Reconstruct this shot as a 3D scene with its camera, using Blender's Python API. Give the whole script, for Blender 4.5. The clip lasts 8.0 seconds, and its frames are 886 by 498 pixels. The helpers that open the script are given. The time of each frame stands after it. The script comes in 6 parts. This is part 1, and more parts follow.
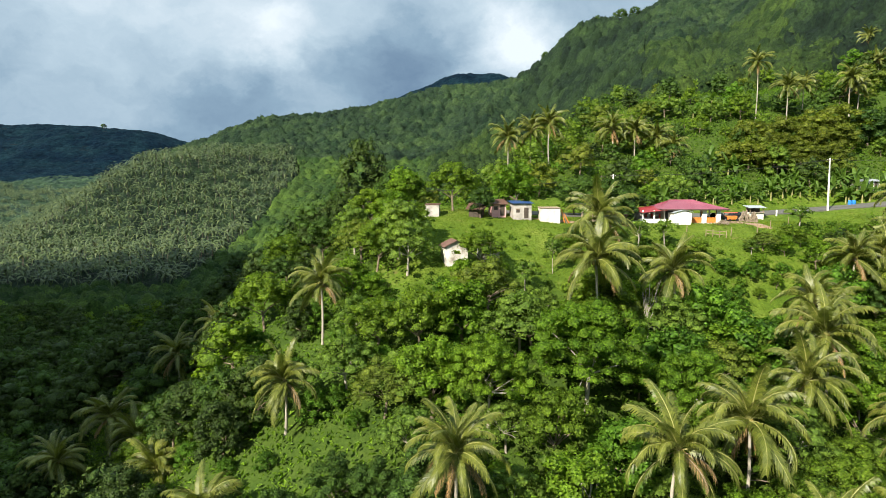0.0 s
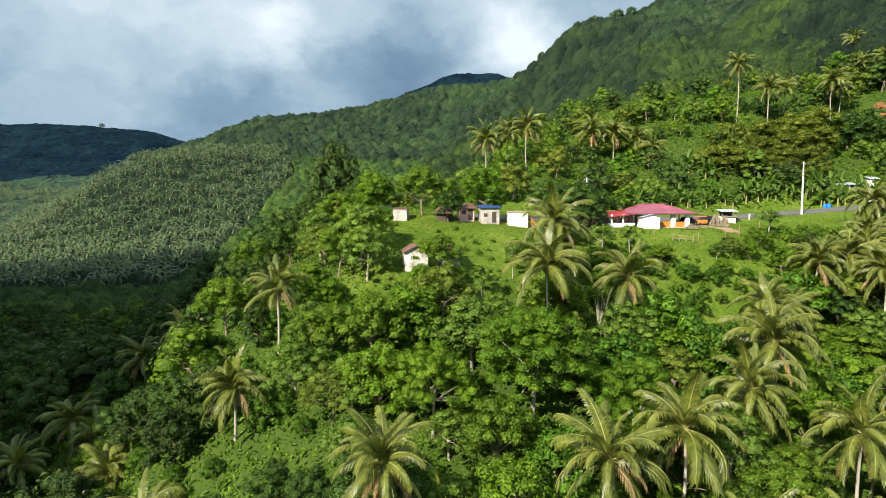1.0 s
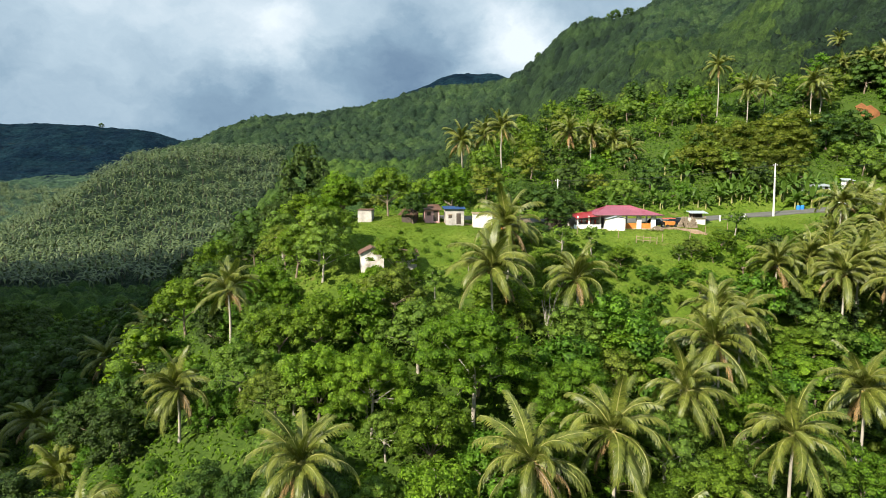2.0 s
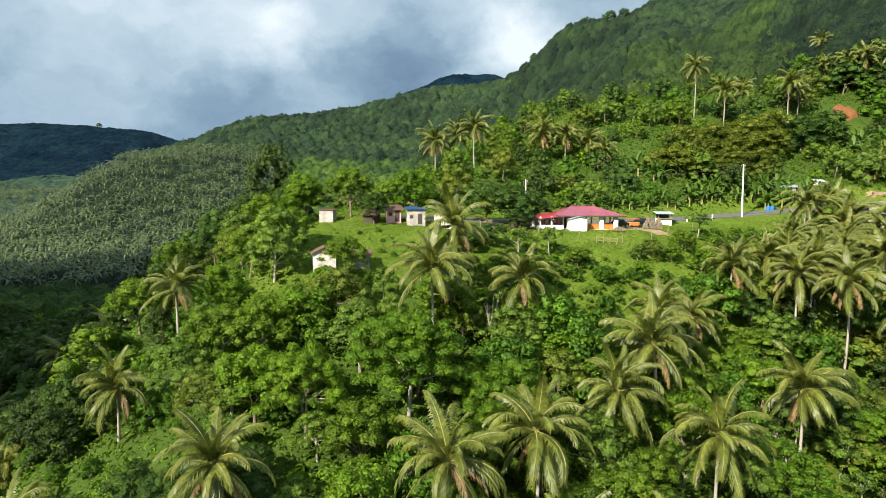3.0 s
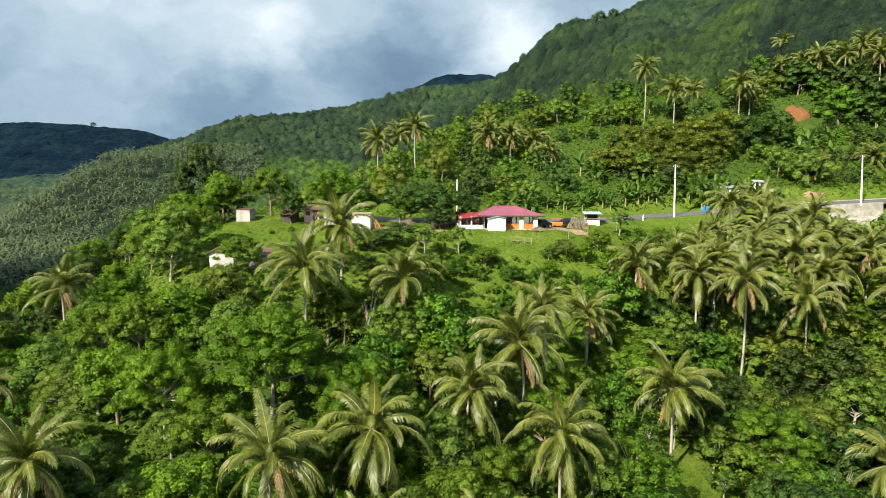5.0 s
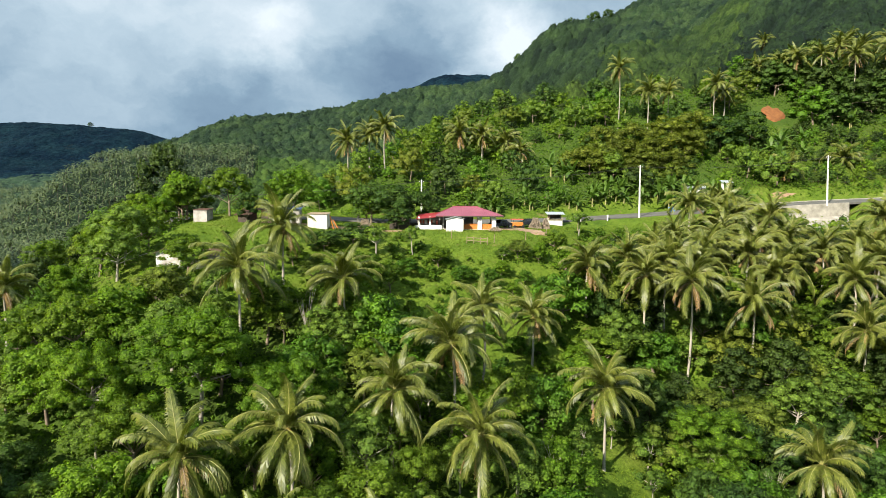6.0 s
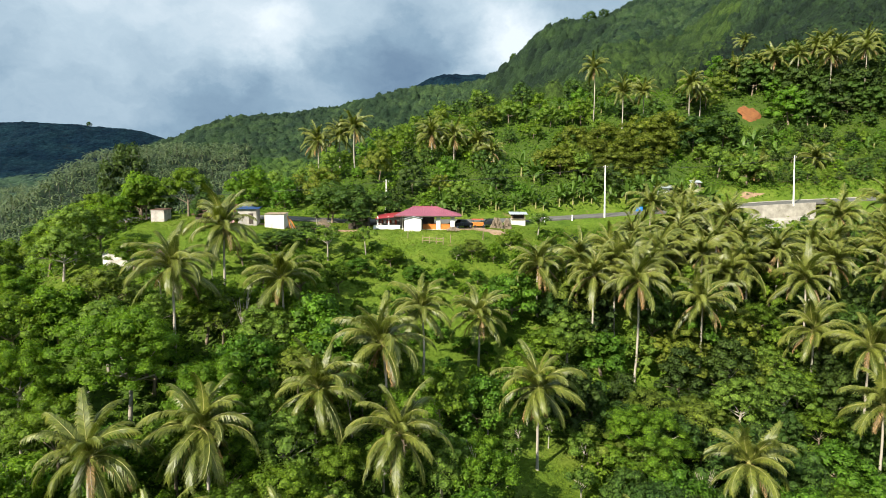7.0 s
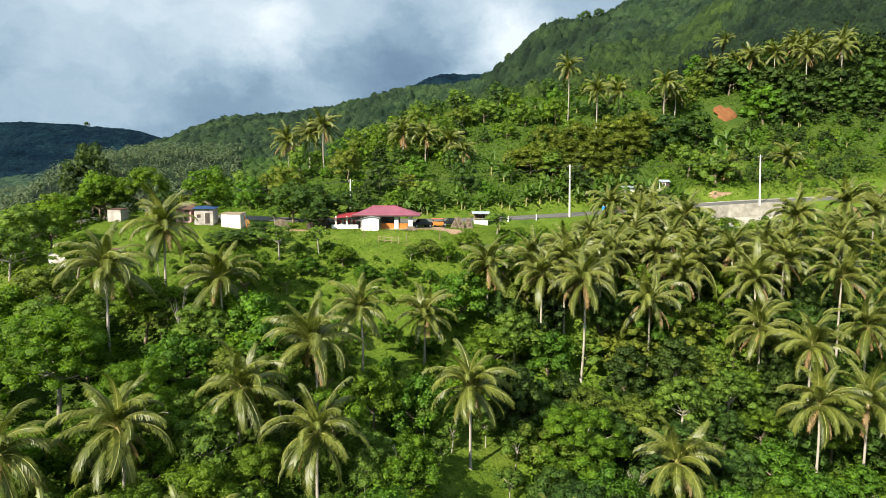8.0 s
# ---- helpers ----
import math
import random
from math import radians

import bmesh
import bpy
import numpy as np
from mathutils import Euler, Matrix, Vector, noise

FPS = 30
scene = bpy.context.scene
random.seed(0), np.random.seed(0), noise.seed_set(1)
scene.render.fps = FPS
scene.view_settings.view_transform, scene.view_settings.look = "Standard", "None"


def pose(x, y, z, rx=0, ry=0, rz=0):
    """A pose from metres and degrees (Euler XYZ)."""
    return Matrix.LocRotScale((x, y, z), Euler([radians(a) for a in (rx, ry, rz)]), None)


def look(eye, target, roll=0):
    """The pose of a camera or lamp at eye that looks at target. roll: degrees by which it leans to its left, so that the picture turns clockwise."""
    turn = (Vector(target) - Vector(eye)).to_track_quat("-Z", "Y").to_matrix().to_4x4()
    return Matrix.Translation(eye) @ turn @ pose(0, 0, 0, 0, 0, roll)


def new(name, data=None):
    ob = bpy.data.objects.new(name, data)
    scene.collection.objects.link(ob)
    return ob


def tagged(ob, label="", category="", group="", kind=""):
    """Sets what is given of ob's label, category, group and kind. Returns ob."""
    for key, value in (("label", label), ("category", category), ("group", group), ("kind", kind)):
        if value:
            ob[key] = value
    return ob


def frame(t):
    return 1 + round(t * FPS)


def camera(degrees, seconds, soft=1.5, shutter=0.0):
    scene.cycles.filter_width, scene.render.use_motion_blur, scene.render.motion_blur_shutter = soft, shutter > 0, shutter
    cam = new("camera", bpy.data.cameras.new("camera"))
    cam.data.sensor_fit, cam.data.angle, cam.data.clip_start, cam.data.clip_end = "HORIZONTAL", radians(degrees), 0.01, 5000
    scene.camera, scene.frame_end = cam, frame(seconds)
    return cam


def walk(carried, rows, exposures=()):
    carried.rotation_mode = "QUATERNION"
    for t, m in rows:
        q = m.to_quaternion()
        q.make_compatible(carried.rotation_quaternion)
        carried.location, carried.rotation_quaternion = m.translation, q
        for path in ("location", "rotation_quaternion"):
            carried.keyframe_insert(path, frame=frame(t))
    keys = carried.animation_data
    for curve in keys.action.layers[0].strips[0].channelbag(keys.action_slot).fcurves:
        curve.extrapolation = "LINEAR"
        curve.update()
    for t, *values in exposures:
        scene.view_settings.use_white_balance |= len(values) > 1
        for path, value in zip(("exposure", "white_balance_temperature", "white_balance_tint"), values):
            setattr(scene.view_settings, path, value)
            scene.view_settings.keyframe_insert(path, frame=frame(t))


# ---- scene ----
cam = camera(72.0, 8.0, soft=0.92)
PATH = [
    (0.0, (0.071, -0.672, 8.911), (0.066, 1.318, 8.707), 0.0),
    (0.5, (2.561, -0.690, 9.318), (2.556, 1.300, 9.113), 0.0),
    (1.0, (5.299, -0.680, 9.660), (5.295, 1.310, 9.455), 0.05),
    (1.5, (8.213, -0.720, 9.850), (8.207, 1.270, 9.645), 0.1),
    (3.0, (17.491, -0.881, 9.870), (17.487, 1.109, 9.667), 0.22),
    (3.5, (20.740, -0.964, 9.870), (20.737, 1.026, 9.667), 0.26),
    (4.0, (24.080, -1.020, 9.870), (24.078, 0.970, 9.667), 0.3),
    (4.5, (27.470, -1.060, 9.875), (27.470, 0.930, 9.672), 0.32),
    (6.0, (37.954, -1.284, 9.940), (37.958, 0.706, 9.738), 0.36),
    (6.5, (41.532, -1.397, 10.000), (41.535, 0.593, 9.798), 0.37),
    (7.0, (45.151, -1.504, 10.040), (45.154, 0.486, 9.837), 0.37),
    (7.5, (48.762, -1.574, 10.060), (48.765, 0.416, 9.857), 0.35),
    (8.0, (52.388, -1.619, 10.055), (52.391, 0.371, 9.851), 0.33),
]
walk(cam, [(t, look(eye, target, roll)) for t, eye, target, roll in PATH])

# ---- sky and sun ----
SUN_TO = Vector((-0.51, -0.64, 0.60)).normalized()
SUN_EL, SUN_AZ = math.asin(SUN_TO.z), math.atan2(SUN_TO.x, SUN_TO.y)


# bright billows (+) and thick dark bases (-): azimuth from north, rise, tightness, amount
CLOUD_MASSES = [
    (-27.6, 14, 60, 0.17), (-15.8, 12.4, 600, 0.30), (7.2, 13.5, 600, 0.34), (3, 11.5, 600, 0.12), (-2.3, 11.2, 220, -0.20), (-9, 9, 200, -0.06),
    (-17.6, 8, 200, -0.10), (-22, 4.5, 120, -0.17), (-36, 6, 150, -0.10), (-8.5, 14, 250, 0.07), (-21, 11, 500, 0.10),
]


def make_world():
    w = bpy.data.worlds.new("sky")
    scene.world = w
    w.use_nodes = True
    nt = w.node_tree
    nt.nodes.clear()
    N = nt.nodes.new
    out, bg = N("ShaderNodeOutputWorld"), N("ShaderNodeBackground")
    sky = N("ShaderNodeTexSky")
    sky.sky_type, sky.sun_disc = "NISHITA", False
    sky.sun_elevation, sky.sun_rotation = SUN_EL, SUN_AZ
    co = N("ShaderNodeTexCoord")

    def math_node(op, a, b=None, clamp=False):
        n = N("ShaderNodeMath")
        n.operation, n.use_clamp = op, clamp
        for i, v in enumerate((a, b)):
            if v is None:
                continue
            if isinstance(v, (int, float)):
                n.inputs[i].default_value = v
            else:
                nt.links.new(v, n.inputs[i])
        return n.outputs[0]

    def linked(node, name, v):
        if isinstance(v, (int, float)):
            node.inputs[name].default_value = v
        elif isinstance(v, tuple):
            node.inputs[name].default_value = v
        else:
            nt.links.new(v, node.inputs[name])

    def vector(op, a, b):
        n = N("ShaderNodeVectorMath")
        n.operation = op
        linked(n, 0, a)
        linked(n, 3 if op == "SCALE" else 1, b)
        return n.outputs["Value" if op == "DOT_PRODUCT" else 0]

    def cloud_noise(way, scale, detail, rough, stretch, off, colour=False):
        mp, n = N("ShaderNodeMapping"), N("ShaderNodeTexNoise")
        mp.inputs["Location"].default_value, mp.inputs["Scale"].default_value = off, stretch
        nt.links.new(way, mp.inputs[0])
        nt.links.new(mp.outputs[0], n.inputs["Vector"])
        n.inputs["Scale"].default_value, n.inputs["Detail"].default_value, n.inputs["Roughness"].default_value = scale, detail, rough
        return n.outputs[1 if colour else 0]

    def ramp(fac, stops):
        r = N("ShaderNodeValToRGB")
        while len(r.color_ramp.elements) < len(stops):
            r.color_ramp.elements.new(0.5)
        for e, (p, c) in zip(r.color_ramp.elements, stops):
            e.position, e.color = p, (*c, 1)
        nt.links.new(fac, r.inputs[0])
        return r.outputs[0]

    # billows: soft masses of cloud whose edges are frayed by a coarse and a fine swirl
    way = co.outputs["Generated"]
    swirl = cloud_noise(way, 4.5, 3.0, 0.5, (1, 1, 1.4), (2.0, 0.4, 1.1), True)
    fray = cloud_noise(way, 15.0, 5.0, 0.6, (1, 1, 1.3), (0.3, 4.0, 2.2), True)
    bent = vector("ADD", way, vector("SCALE", vector("SUBTRACT", swirl, (0.5, 0.5, 0.5)), 0.20))
    bent = vector("ADD", bent, vector("SCALE", vector("SUBTRACT", fray, (0.5, 0.5, 0.5)), 0.10))
    unit = vector("NORMALIZE", bent, (0, 0, 0))
    body = math_node("MULTIPLY", cloud_noise(bent, 2.6, 6.0, 0.56, (1, 1, 1.7), (5.2, 1.7, 0.6)), 0.66)
    body = math_node("ADD", body, 0.17)
    for azimuth, rise, tight, amount in CLOUD_MASSES:
        a, e = radians(azimuth), radians(rise)
        near = vector("DOT_PRODUCT", unit, (math.sin(a) * math.cos(e), math.cos(a) * math.cos(e), math.sin(e)))
        bell = math_node("EXPONENT", math_node("MULTIPLY", math_node("SUBTRACT", near, 1.0), tight))
        body = math_node("ADD", body, math_node("MULTIPLY", bell, amount))
    cloud = ramp(body, [(0.22, (0.13, 0.21, 0.32)), (0.40, (0.245, 0.36, 0.47)), (0.56, (0.44, 0.56, 0.655)), (0.78, (0.74, 0.82, 0.88))])
    gap = ramp(cloud_noise(bent, 2.2, 4.0, 0.5, (1, 1, 1), (1.0, 5.0, 3.0)), [(0.72, (0, 0, 0)), (0.90, (1, 1, 1))])
    scaled = N("ShaderNodeMix")
    scaled.data_type, scaled.blend_type = "RGBA", "MULTIPLY"
    scaled.inputs[0].default_value = 1.0
    nt.links.new(sky.outputs[0], scaled.inputs[6])
    scaled.inputs[7].default_value = (0.10, 0.10, 0.10, 1)
    mix = N("ShaderNodeMix")
    mix.data_type = "RGBA"
    nt.links.new(gap, mix.inputs[0])
    nt.links.new(cloud, mix.inputs[6])
    nt.links.new(scaled.outputs[2], mix.inputs[7])
    # an overcast sky is brightest overhead
    sep, over = N("ShaderNodeSeparateXYZ"), N("ShaderNodeMix")
    nt.links.new(way, sep.inputs[0])
    up = math_node("MULTIPLY", math_node("SUBTRACT", sep.outputs[2], 0.30), 1.6, True)
    over.data_type, over.blend_type = "RGBA", "MULTIPLY"
    over.inputs[7].default_value = (2.3, 2.25, 2.2, 1)
    nt.links.new(up, over.inputs[0])
    nt.links.new(mix.outputs[2], over.inputs[6])
    nt.links.new(over.outputs[2], bg.inputs[0])
    bg.inputs[1].default_value = 0.46
    nt.links.new(bg.outputs[0], out.inputs[0])


make_world()
sun_data = bpy.data.lights.new("sun", "SUN")
sun_data.energy, sun_data.angle, sun_data.color = 4.9, radians(0.6), (1.0, 0.925, 0.785)
sun_lamp = new("sun", sun_data)
sun_lamp.matrix_basis = look((0, 0, 0), -SUN_TO)
scene.view_settings.exposure = 1.40


# ---- materials ----
def base_material(name, rough=0.8, spec=0.3):
    m = bpy.data.materials.new(name)
    m.use_nodes = True
    b = m.node_tree.nodes["Principled BSDF"]
    b.inputs["Roughness"].default_value = rough
    b.inputs["Specular IOR Level"].default_value = spec
    return m, m.node_tree, b


def noise_ramp(nt, scale, stops, detail=5.0, coords="Object", rough=0.6):
    co, n, r = nt.nodes.new("ShaderNodeTexCoord"), nt.nodes.new("ShaderNodeTexNoise"), nt.nodes.new("ShaderNodeValToRGB")
    n.inputs["Scale"].default_value, n.inputs["Detail"].default_value, n.inputs["Roughness"].default_value = scale, detail, rough
    nt.links.new(co.outputs[coords], n.inputs["Vector"])
    while len(r.color_ramp.elements) < len(stops):
        r.color_ramp.elements.new(0.5)
    for e, (p, c) in zip(r.color_ramp.elements, stops):
        e.position, e.color = p, (*c, 1)
    nt.links.new(n.outputs[0], r.inputs[0])
    return r.outputs[0], n.outputs[0]


def mix_colour(nt, fac, a, b, mode="MIX"):
    m = nt.nodes.new("ShaderNodeMix")
    m.data_type, m.blend_type = "RGBA", mode
    for i, v in ((0, fac), (6, a), (7, b)):
        if isinstance(v, (int, float)):
            m.inputs[i].default_value = v
        elif isinstance(v, tuple):
            m.inputs[i].default_value = (*v, 1)
        else:
            nt.links.new(v, m.inputs[i])
    return m.outputs[2]


def bump(nt, b, height, strength=0.3, distance=0.05):
    n = nt.nodes.new("ShaderNodeBump")
    n.inputs["Strength"].default_value, n.inputs["Distance"].default_value = strength, distance
    nt.links.new(height, n.inputs["Height"])
    nt.links.new(n.outputs[0], b.inputs["Normal"])


def plain(name, c1, c2, scale=2.0, rough=0.8, metal=0.0, bump_strength=0.2, spec=0.3):
    """A two-scale surface: large stains and fine grain."""
    m, nt, b = base_material(name, rough, spec)
    col, _ = noise_ramp(nt, scale, [(0.3, c1), (0.7, c2)])
    grain, h = noise_ramp(nt, scale * 14, [(0.3, (0.82, 0.82, 0.82)), (0.7, (1.0, 1.0, 1.0))])
    nt.links.new(mix_colour(nt, 1.0, col, grain, "MULTIPLY"), b.inputs["Base Color"])
    b.inputs["Metallic"].default_value = metal
    bump(nt, b, h, bump_strength, 0.02)
    return m


def leaf_material(name, dark, light, glow=0.3, rough=0.55, spec=0.18, tree_shift=0.55, tuft=2.0, relief=0.03, dense=True):
    """Leaves: each one and each plant varies between two greens, and some light comes through."""
    m, nt, b = base_material(name, rough, spec)
    geo, info = nt.nodes.new("ShaderNodeNewGeometry"), nt.nodes.new("ShaderNodeObjectInfo")
    add = nt.nodes.new("ShaderNodeMath")
    add.operation, add.use_clamp = "MULTIPLY_ADD", True
    nt.links.new(info.outputs["Random"], add.inputs[0])
    add.inputs[1].default_value = tree_shift
    half = nt.nodes.new("ShaderNodeMath")
    half.operation = "MULTIPLY"
    nt.links.new(geo.outputs["Random Per Island"], half.inputs[0])
    half.inputs[1].default_value = 1.0 - tree_shift
    nt.links.new(half.outputs[0], add.inputs[2])
    col = mix_colour(nt, add.outputs[0], dark, light)
    patch, _ = noise_ramp(nt, 0.35, [(0.3, (0.72, 0.76, 0.72)), (0.7, (1.15, 1.08, 0.95))], 3.0)
    col = mix_colour(nt, 1.0, col, patch, "MULTIPLY")
    # tuft-sized tones imitate lit leaves and the dark gaps between them
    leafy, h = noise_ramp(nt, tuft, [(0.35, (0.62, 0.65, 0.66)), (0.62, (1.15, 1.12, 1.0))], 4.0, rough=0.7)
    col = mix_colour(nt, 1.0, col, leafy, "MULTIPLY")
    if tuft < 1:
        tract, _ = noise_ramp(nt, 0.016, [(0.38, (0.72, 0.76, 0.88)), (0.62, (1.42, 1.36, 1.16))], 4.0)
        col = mix_colour(nt, 1.0, col, tract, "MULTIPLY")
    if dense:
        # close-set leaves on a crown's thick inside, with shade painted into the gaps
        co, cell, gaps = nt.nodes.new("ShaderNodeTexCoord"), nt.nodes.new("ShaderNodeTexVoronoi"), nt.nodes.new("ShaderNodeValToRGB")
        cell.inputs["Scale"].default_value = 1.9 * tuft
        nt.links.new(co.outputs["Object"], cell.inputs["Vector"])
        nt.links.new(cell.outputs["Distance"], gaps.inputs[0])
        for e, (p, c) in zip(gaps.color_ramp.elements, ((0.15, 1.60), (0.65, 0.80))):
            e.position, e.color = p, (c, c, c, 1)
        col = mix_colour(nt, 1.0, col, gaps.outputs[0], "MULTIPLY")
        lower = nt.nodes.new("ShaderNodeMath")
        lower.operation = "MULTIPLY_ADD"
        nt.links.new(cell.outputs["Distance"], lower.inputs[0])
        lower.inputs[1].default_value = -1.5
        nt.links.new(h, lower.inputs[2])
        bump(nt, b, lower.outputs[0], 0.8, 3.5 * relief)
    else:
        bump(nt, b, h, 0.8, relief)
    nt.links.new(col, b.inputs["Base Color"])
    tr = nt.nodes.new("ShaderNodeBsdfTranslucent")
    nt.links.new(mix_colour(nt, 1.0, col, (1.35, 1.45, 0.55), "MULTIPLY"), tr.inputs[0])
    mix = nt.nodes.new("ShaderNodeMixShader")
    mix.inputs[0].default_value = glow
    out = nt.nodes["Material Output"]
    nt.links.new(b.outputs[0], mix.inputs[1])
    nt.links.new(tr.outputs[0], mix.inputs[2])
    nt.links.new(mix.outputs[0], out.inputs[0])
    return m


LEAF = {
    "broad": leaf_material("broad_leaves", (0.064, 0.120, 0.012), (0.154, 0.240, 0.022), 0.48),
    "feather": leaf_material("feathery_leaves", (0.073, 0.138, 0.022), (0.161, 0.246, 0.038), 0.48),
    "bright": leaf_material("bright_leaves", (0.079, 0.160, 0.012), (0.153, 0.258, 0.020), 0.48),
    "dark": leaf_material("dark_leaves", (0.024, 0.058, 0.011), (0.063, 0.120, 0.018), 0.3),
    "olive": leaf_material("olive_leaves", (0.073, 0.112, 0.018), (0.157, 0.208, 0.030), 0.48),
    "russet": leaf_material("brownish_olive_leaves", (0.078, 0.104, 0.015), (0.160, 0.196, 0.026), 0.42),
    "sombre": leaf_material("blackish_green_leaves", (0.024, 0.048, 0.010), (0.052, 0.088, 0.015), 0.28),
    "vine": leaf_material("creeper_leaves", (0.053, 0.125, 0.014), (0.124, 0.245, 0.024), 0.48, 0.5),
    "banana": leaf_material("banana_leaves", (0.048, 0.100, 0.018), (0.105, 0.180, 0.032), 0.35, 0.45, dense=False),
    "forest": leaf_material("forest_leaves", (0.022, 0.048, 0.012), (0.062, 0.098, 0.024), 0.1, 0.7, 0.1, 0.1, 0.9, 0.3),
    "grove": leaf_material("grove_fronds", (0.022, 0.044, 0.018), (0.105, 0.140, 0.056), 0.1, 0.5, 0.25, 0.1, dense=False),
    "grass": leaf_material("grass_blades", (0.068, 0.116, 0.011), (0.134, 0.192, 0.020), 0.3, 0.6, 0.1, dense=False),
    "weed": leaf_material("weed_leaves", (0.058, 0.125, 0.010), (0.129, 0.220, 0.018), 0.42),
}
FROND = leaf_material("palm_fronds", (0.078, 0.101, 0.017), (0.180, 0.205, 0.045), 0.34, 0.40, 0.32, 0.45, dense=False)
DEAD_FROND = leaf_material("dry_fronds", (0.21, 0.130, 0.060), (0.42, 0.29, 0.16), 0.2, 0.7, 0.1, 0.5, dense=False)
BARK = plain("bark", (0.10, 0.075, 0.05), (0.24, 0.19, 0.14), 1.5, 0.9, bump_strength=0.6)
PALE_BARK = plain("pale_bark", (0.22, 0.19, 0.15), (0.40, 0.36, 0.30), 1.2, 0.85, bump_strength=0.5)
PALM_BARK = plain("palm_bark", (0.22, 0.195, 0.155), (0.42, 0.38, 0.31), 1.2, 0.85, bump_strength=0.5)
COCONUT = plain("coconut_husk", (0.16, 0.15, 0.03), (0.32, 0.22, 0.06), 3.0, 0.5)
RACHIS = plain("frond_stalk", (0.20, 0.21, 0.06), (0.32, 0.30, 0.10), 3.0, 0.5)
WHITE = plain("white_paint", (0.70, 0.69, 0.66), (0.84, 0.83, 0.80), 0.8, 0.7)
# weathered plaster, its tones also lowered for the shade on the huts
GREY_WALL = plain("weathered_plaster", (0.22, 0.20, 0.18), (0.46, 0.43, 0.39), 0.9, 0.85, bump_strength=0.4)
CREAM = plain("cream_boards", (0.46, 0.43, 0.36), (0.68, 0.65, 0.57), 1.3, 0.75)
WHITEWASH = plain("dirty_whitewash", (0.20, 0.17, 0.13), (0.74, 0.71, 0.66), 1.1, 0.85, bump_strength=0.5)
CONCRETE = plain("concrete", (0.36, 0.33, 0.28), (0.56, 0.52, 0.45), 0.35, 0.9, bump_strength=0.5)
POLE_MAT = plain("pole_concrete", (0.55, 0.53, 0.50), (0.70, 0.68, 0.64), 0.8, 0.8)
ROOF_RED = plain("red_roof_paint", (0.185, 0.036, 0.058), (0.255, 0.066, 0.092), 0.5, 0.45, 0.1, 0.1, 0.5)
AWNING_RED = plain("awning_red_paint", (0.19, 0.016, 0.020), (0.28, 0.030, 0.034), 0.9, 0.5)
STAINED = plain("stained_concrete", (0.17, 0.155, 0.125), (0.37, 0.345, 0.295), 0.7, 0.95, bump_strength=0.7)
RUST = plain("rusty_sheet", (0.075, 0.036, 0.026), (0.15, 0.085, 0.062), 1.6, 0.8, 0.1)
ZINC = plain("galvanised_sheet", (0.38, 0.41, 0.43), (0.52, 0.55, 0.57), 1.2, 0.45, 0.5)
BLUE_SHEET = plain("blue_sheet", (0.018, 0.045, 0.13), (0.03, 0.075, 0.20), 1.4, 0.5)
BLUE_PLASTIC = plain("blue_plastic", (0.02, 0.16, 0.50), (0.03, 0.20, 0.60), 2.0, 0.4)
ORANGE = plain("orange_varnished_wood", (0.46, 0.14, 0.025), (0.62, 0.23, 0.05), 2.5, 0.5)
WOOD = plain("old_wood", (0.16, 0.11, 0.07), (0.34, 0.26, 0.18), 2.5, 0.85, bump_strength=0.5)
DARK_WOOD = plain("dark_wood", (0.035, 0.028, 0.022), (0.085, 0.065, 0.05), 2.0, 0.8)
PINK = plain("pink_paint", (0.60, 0.30, 0.30), (0.72, 0.42, 0.40), 1.0, 0.8)
ASPHALT = plain("asphalt", (0.065, 0.062, 0.054), (0.115, 0.110, 0.096), 0.6, 0.92, bump_strength=0.5)
RED_SOIL = plain("red_soil", (0.11, 0.040, 0.013), (0.20, 0.082, 0.026), 1.1, 0.95, bump_strength=0.8)
BROWN_SOIL = plain("brown_soil", (0.17, 0.10, 0.06), (0.30, 0.21, 0.13), 0.7, 0.95, bump_strength=0.8)
DRY = plain("dry_twigs", (0.17, 0.13, 0.09), (0.33, 0.26, 0.19), 3.0, 0.9)
BLACK = plain("black_rubber", (0.012, 0.012, 0.012), (0.03, 0.03, 0.03), 3.0, 0.6)
CAR_DARK = plain("dark_car_paint", (0.015, 0.018, 0.022), (0.025, 0.028, 0.034), 1.0, 0.25, 0.3, 0.0, 0.6)
VEHICLE_WHITE = plain("white_car_paint", (0.70, 0.71, 0.72), (0.80, 0.80, 0.80), 1.0, 0.3, 0.0, 0.0, 0.6)
GLASS = plain("dark_glass", (0.02, 0.025, 0.03), (0.04, 0.045, 0.05), 1.0, 0.08, 0.0, 0.0, 0.6)
CLOTH_RED = plain("red_cloth", (0.50, 0.06, 0.05), (0.62, 0.16, 0.10), 4.0, 0.9)
CLOTH_PALE = plain("pale_cloth", (0.50, 0.46, 0.44), (0.72, 0.66, 0.62), 4.0, 0.9)


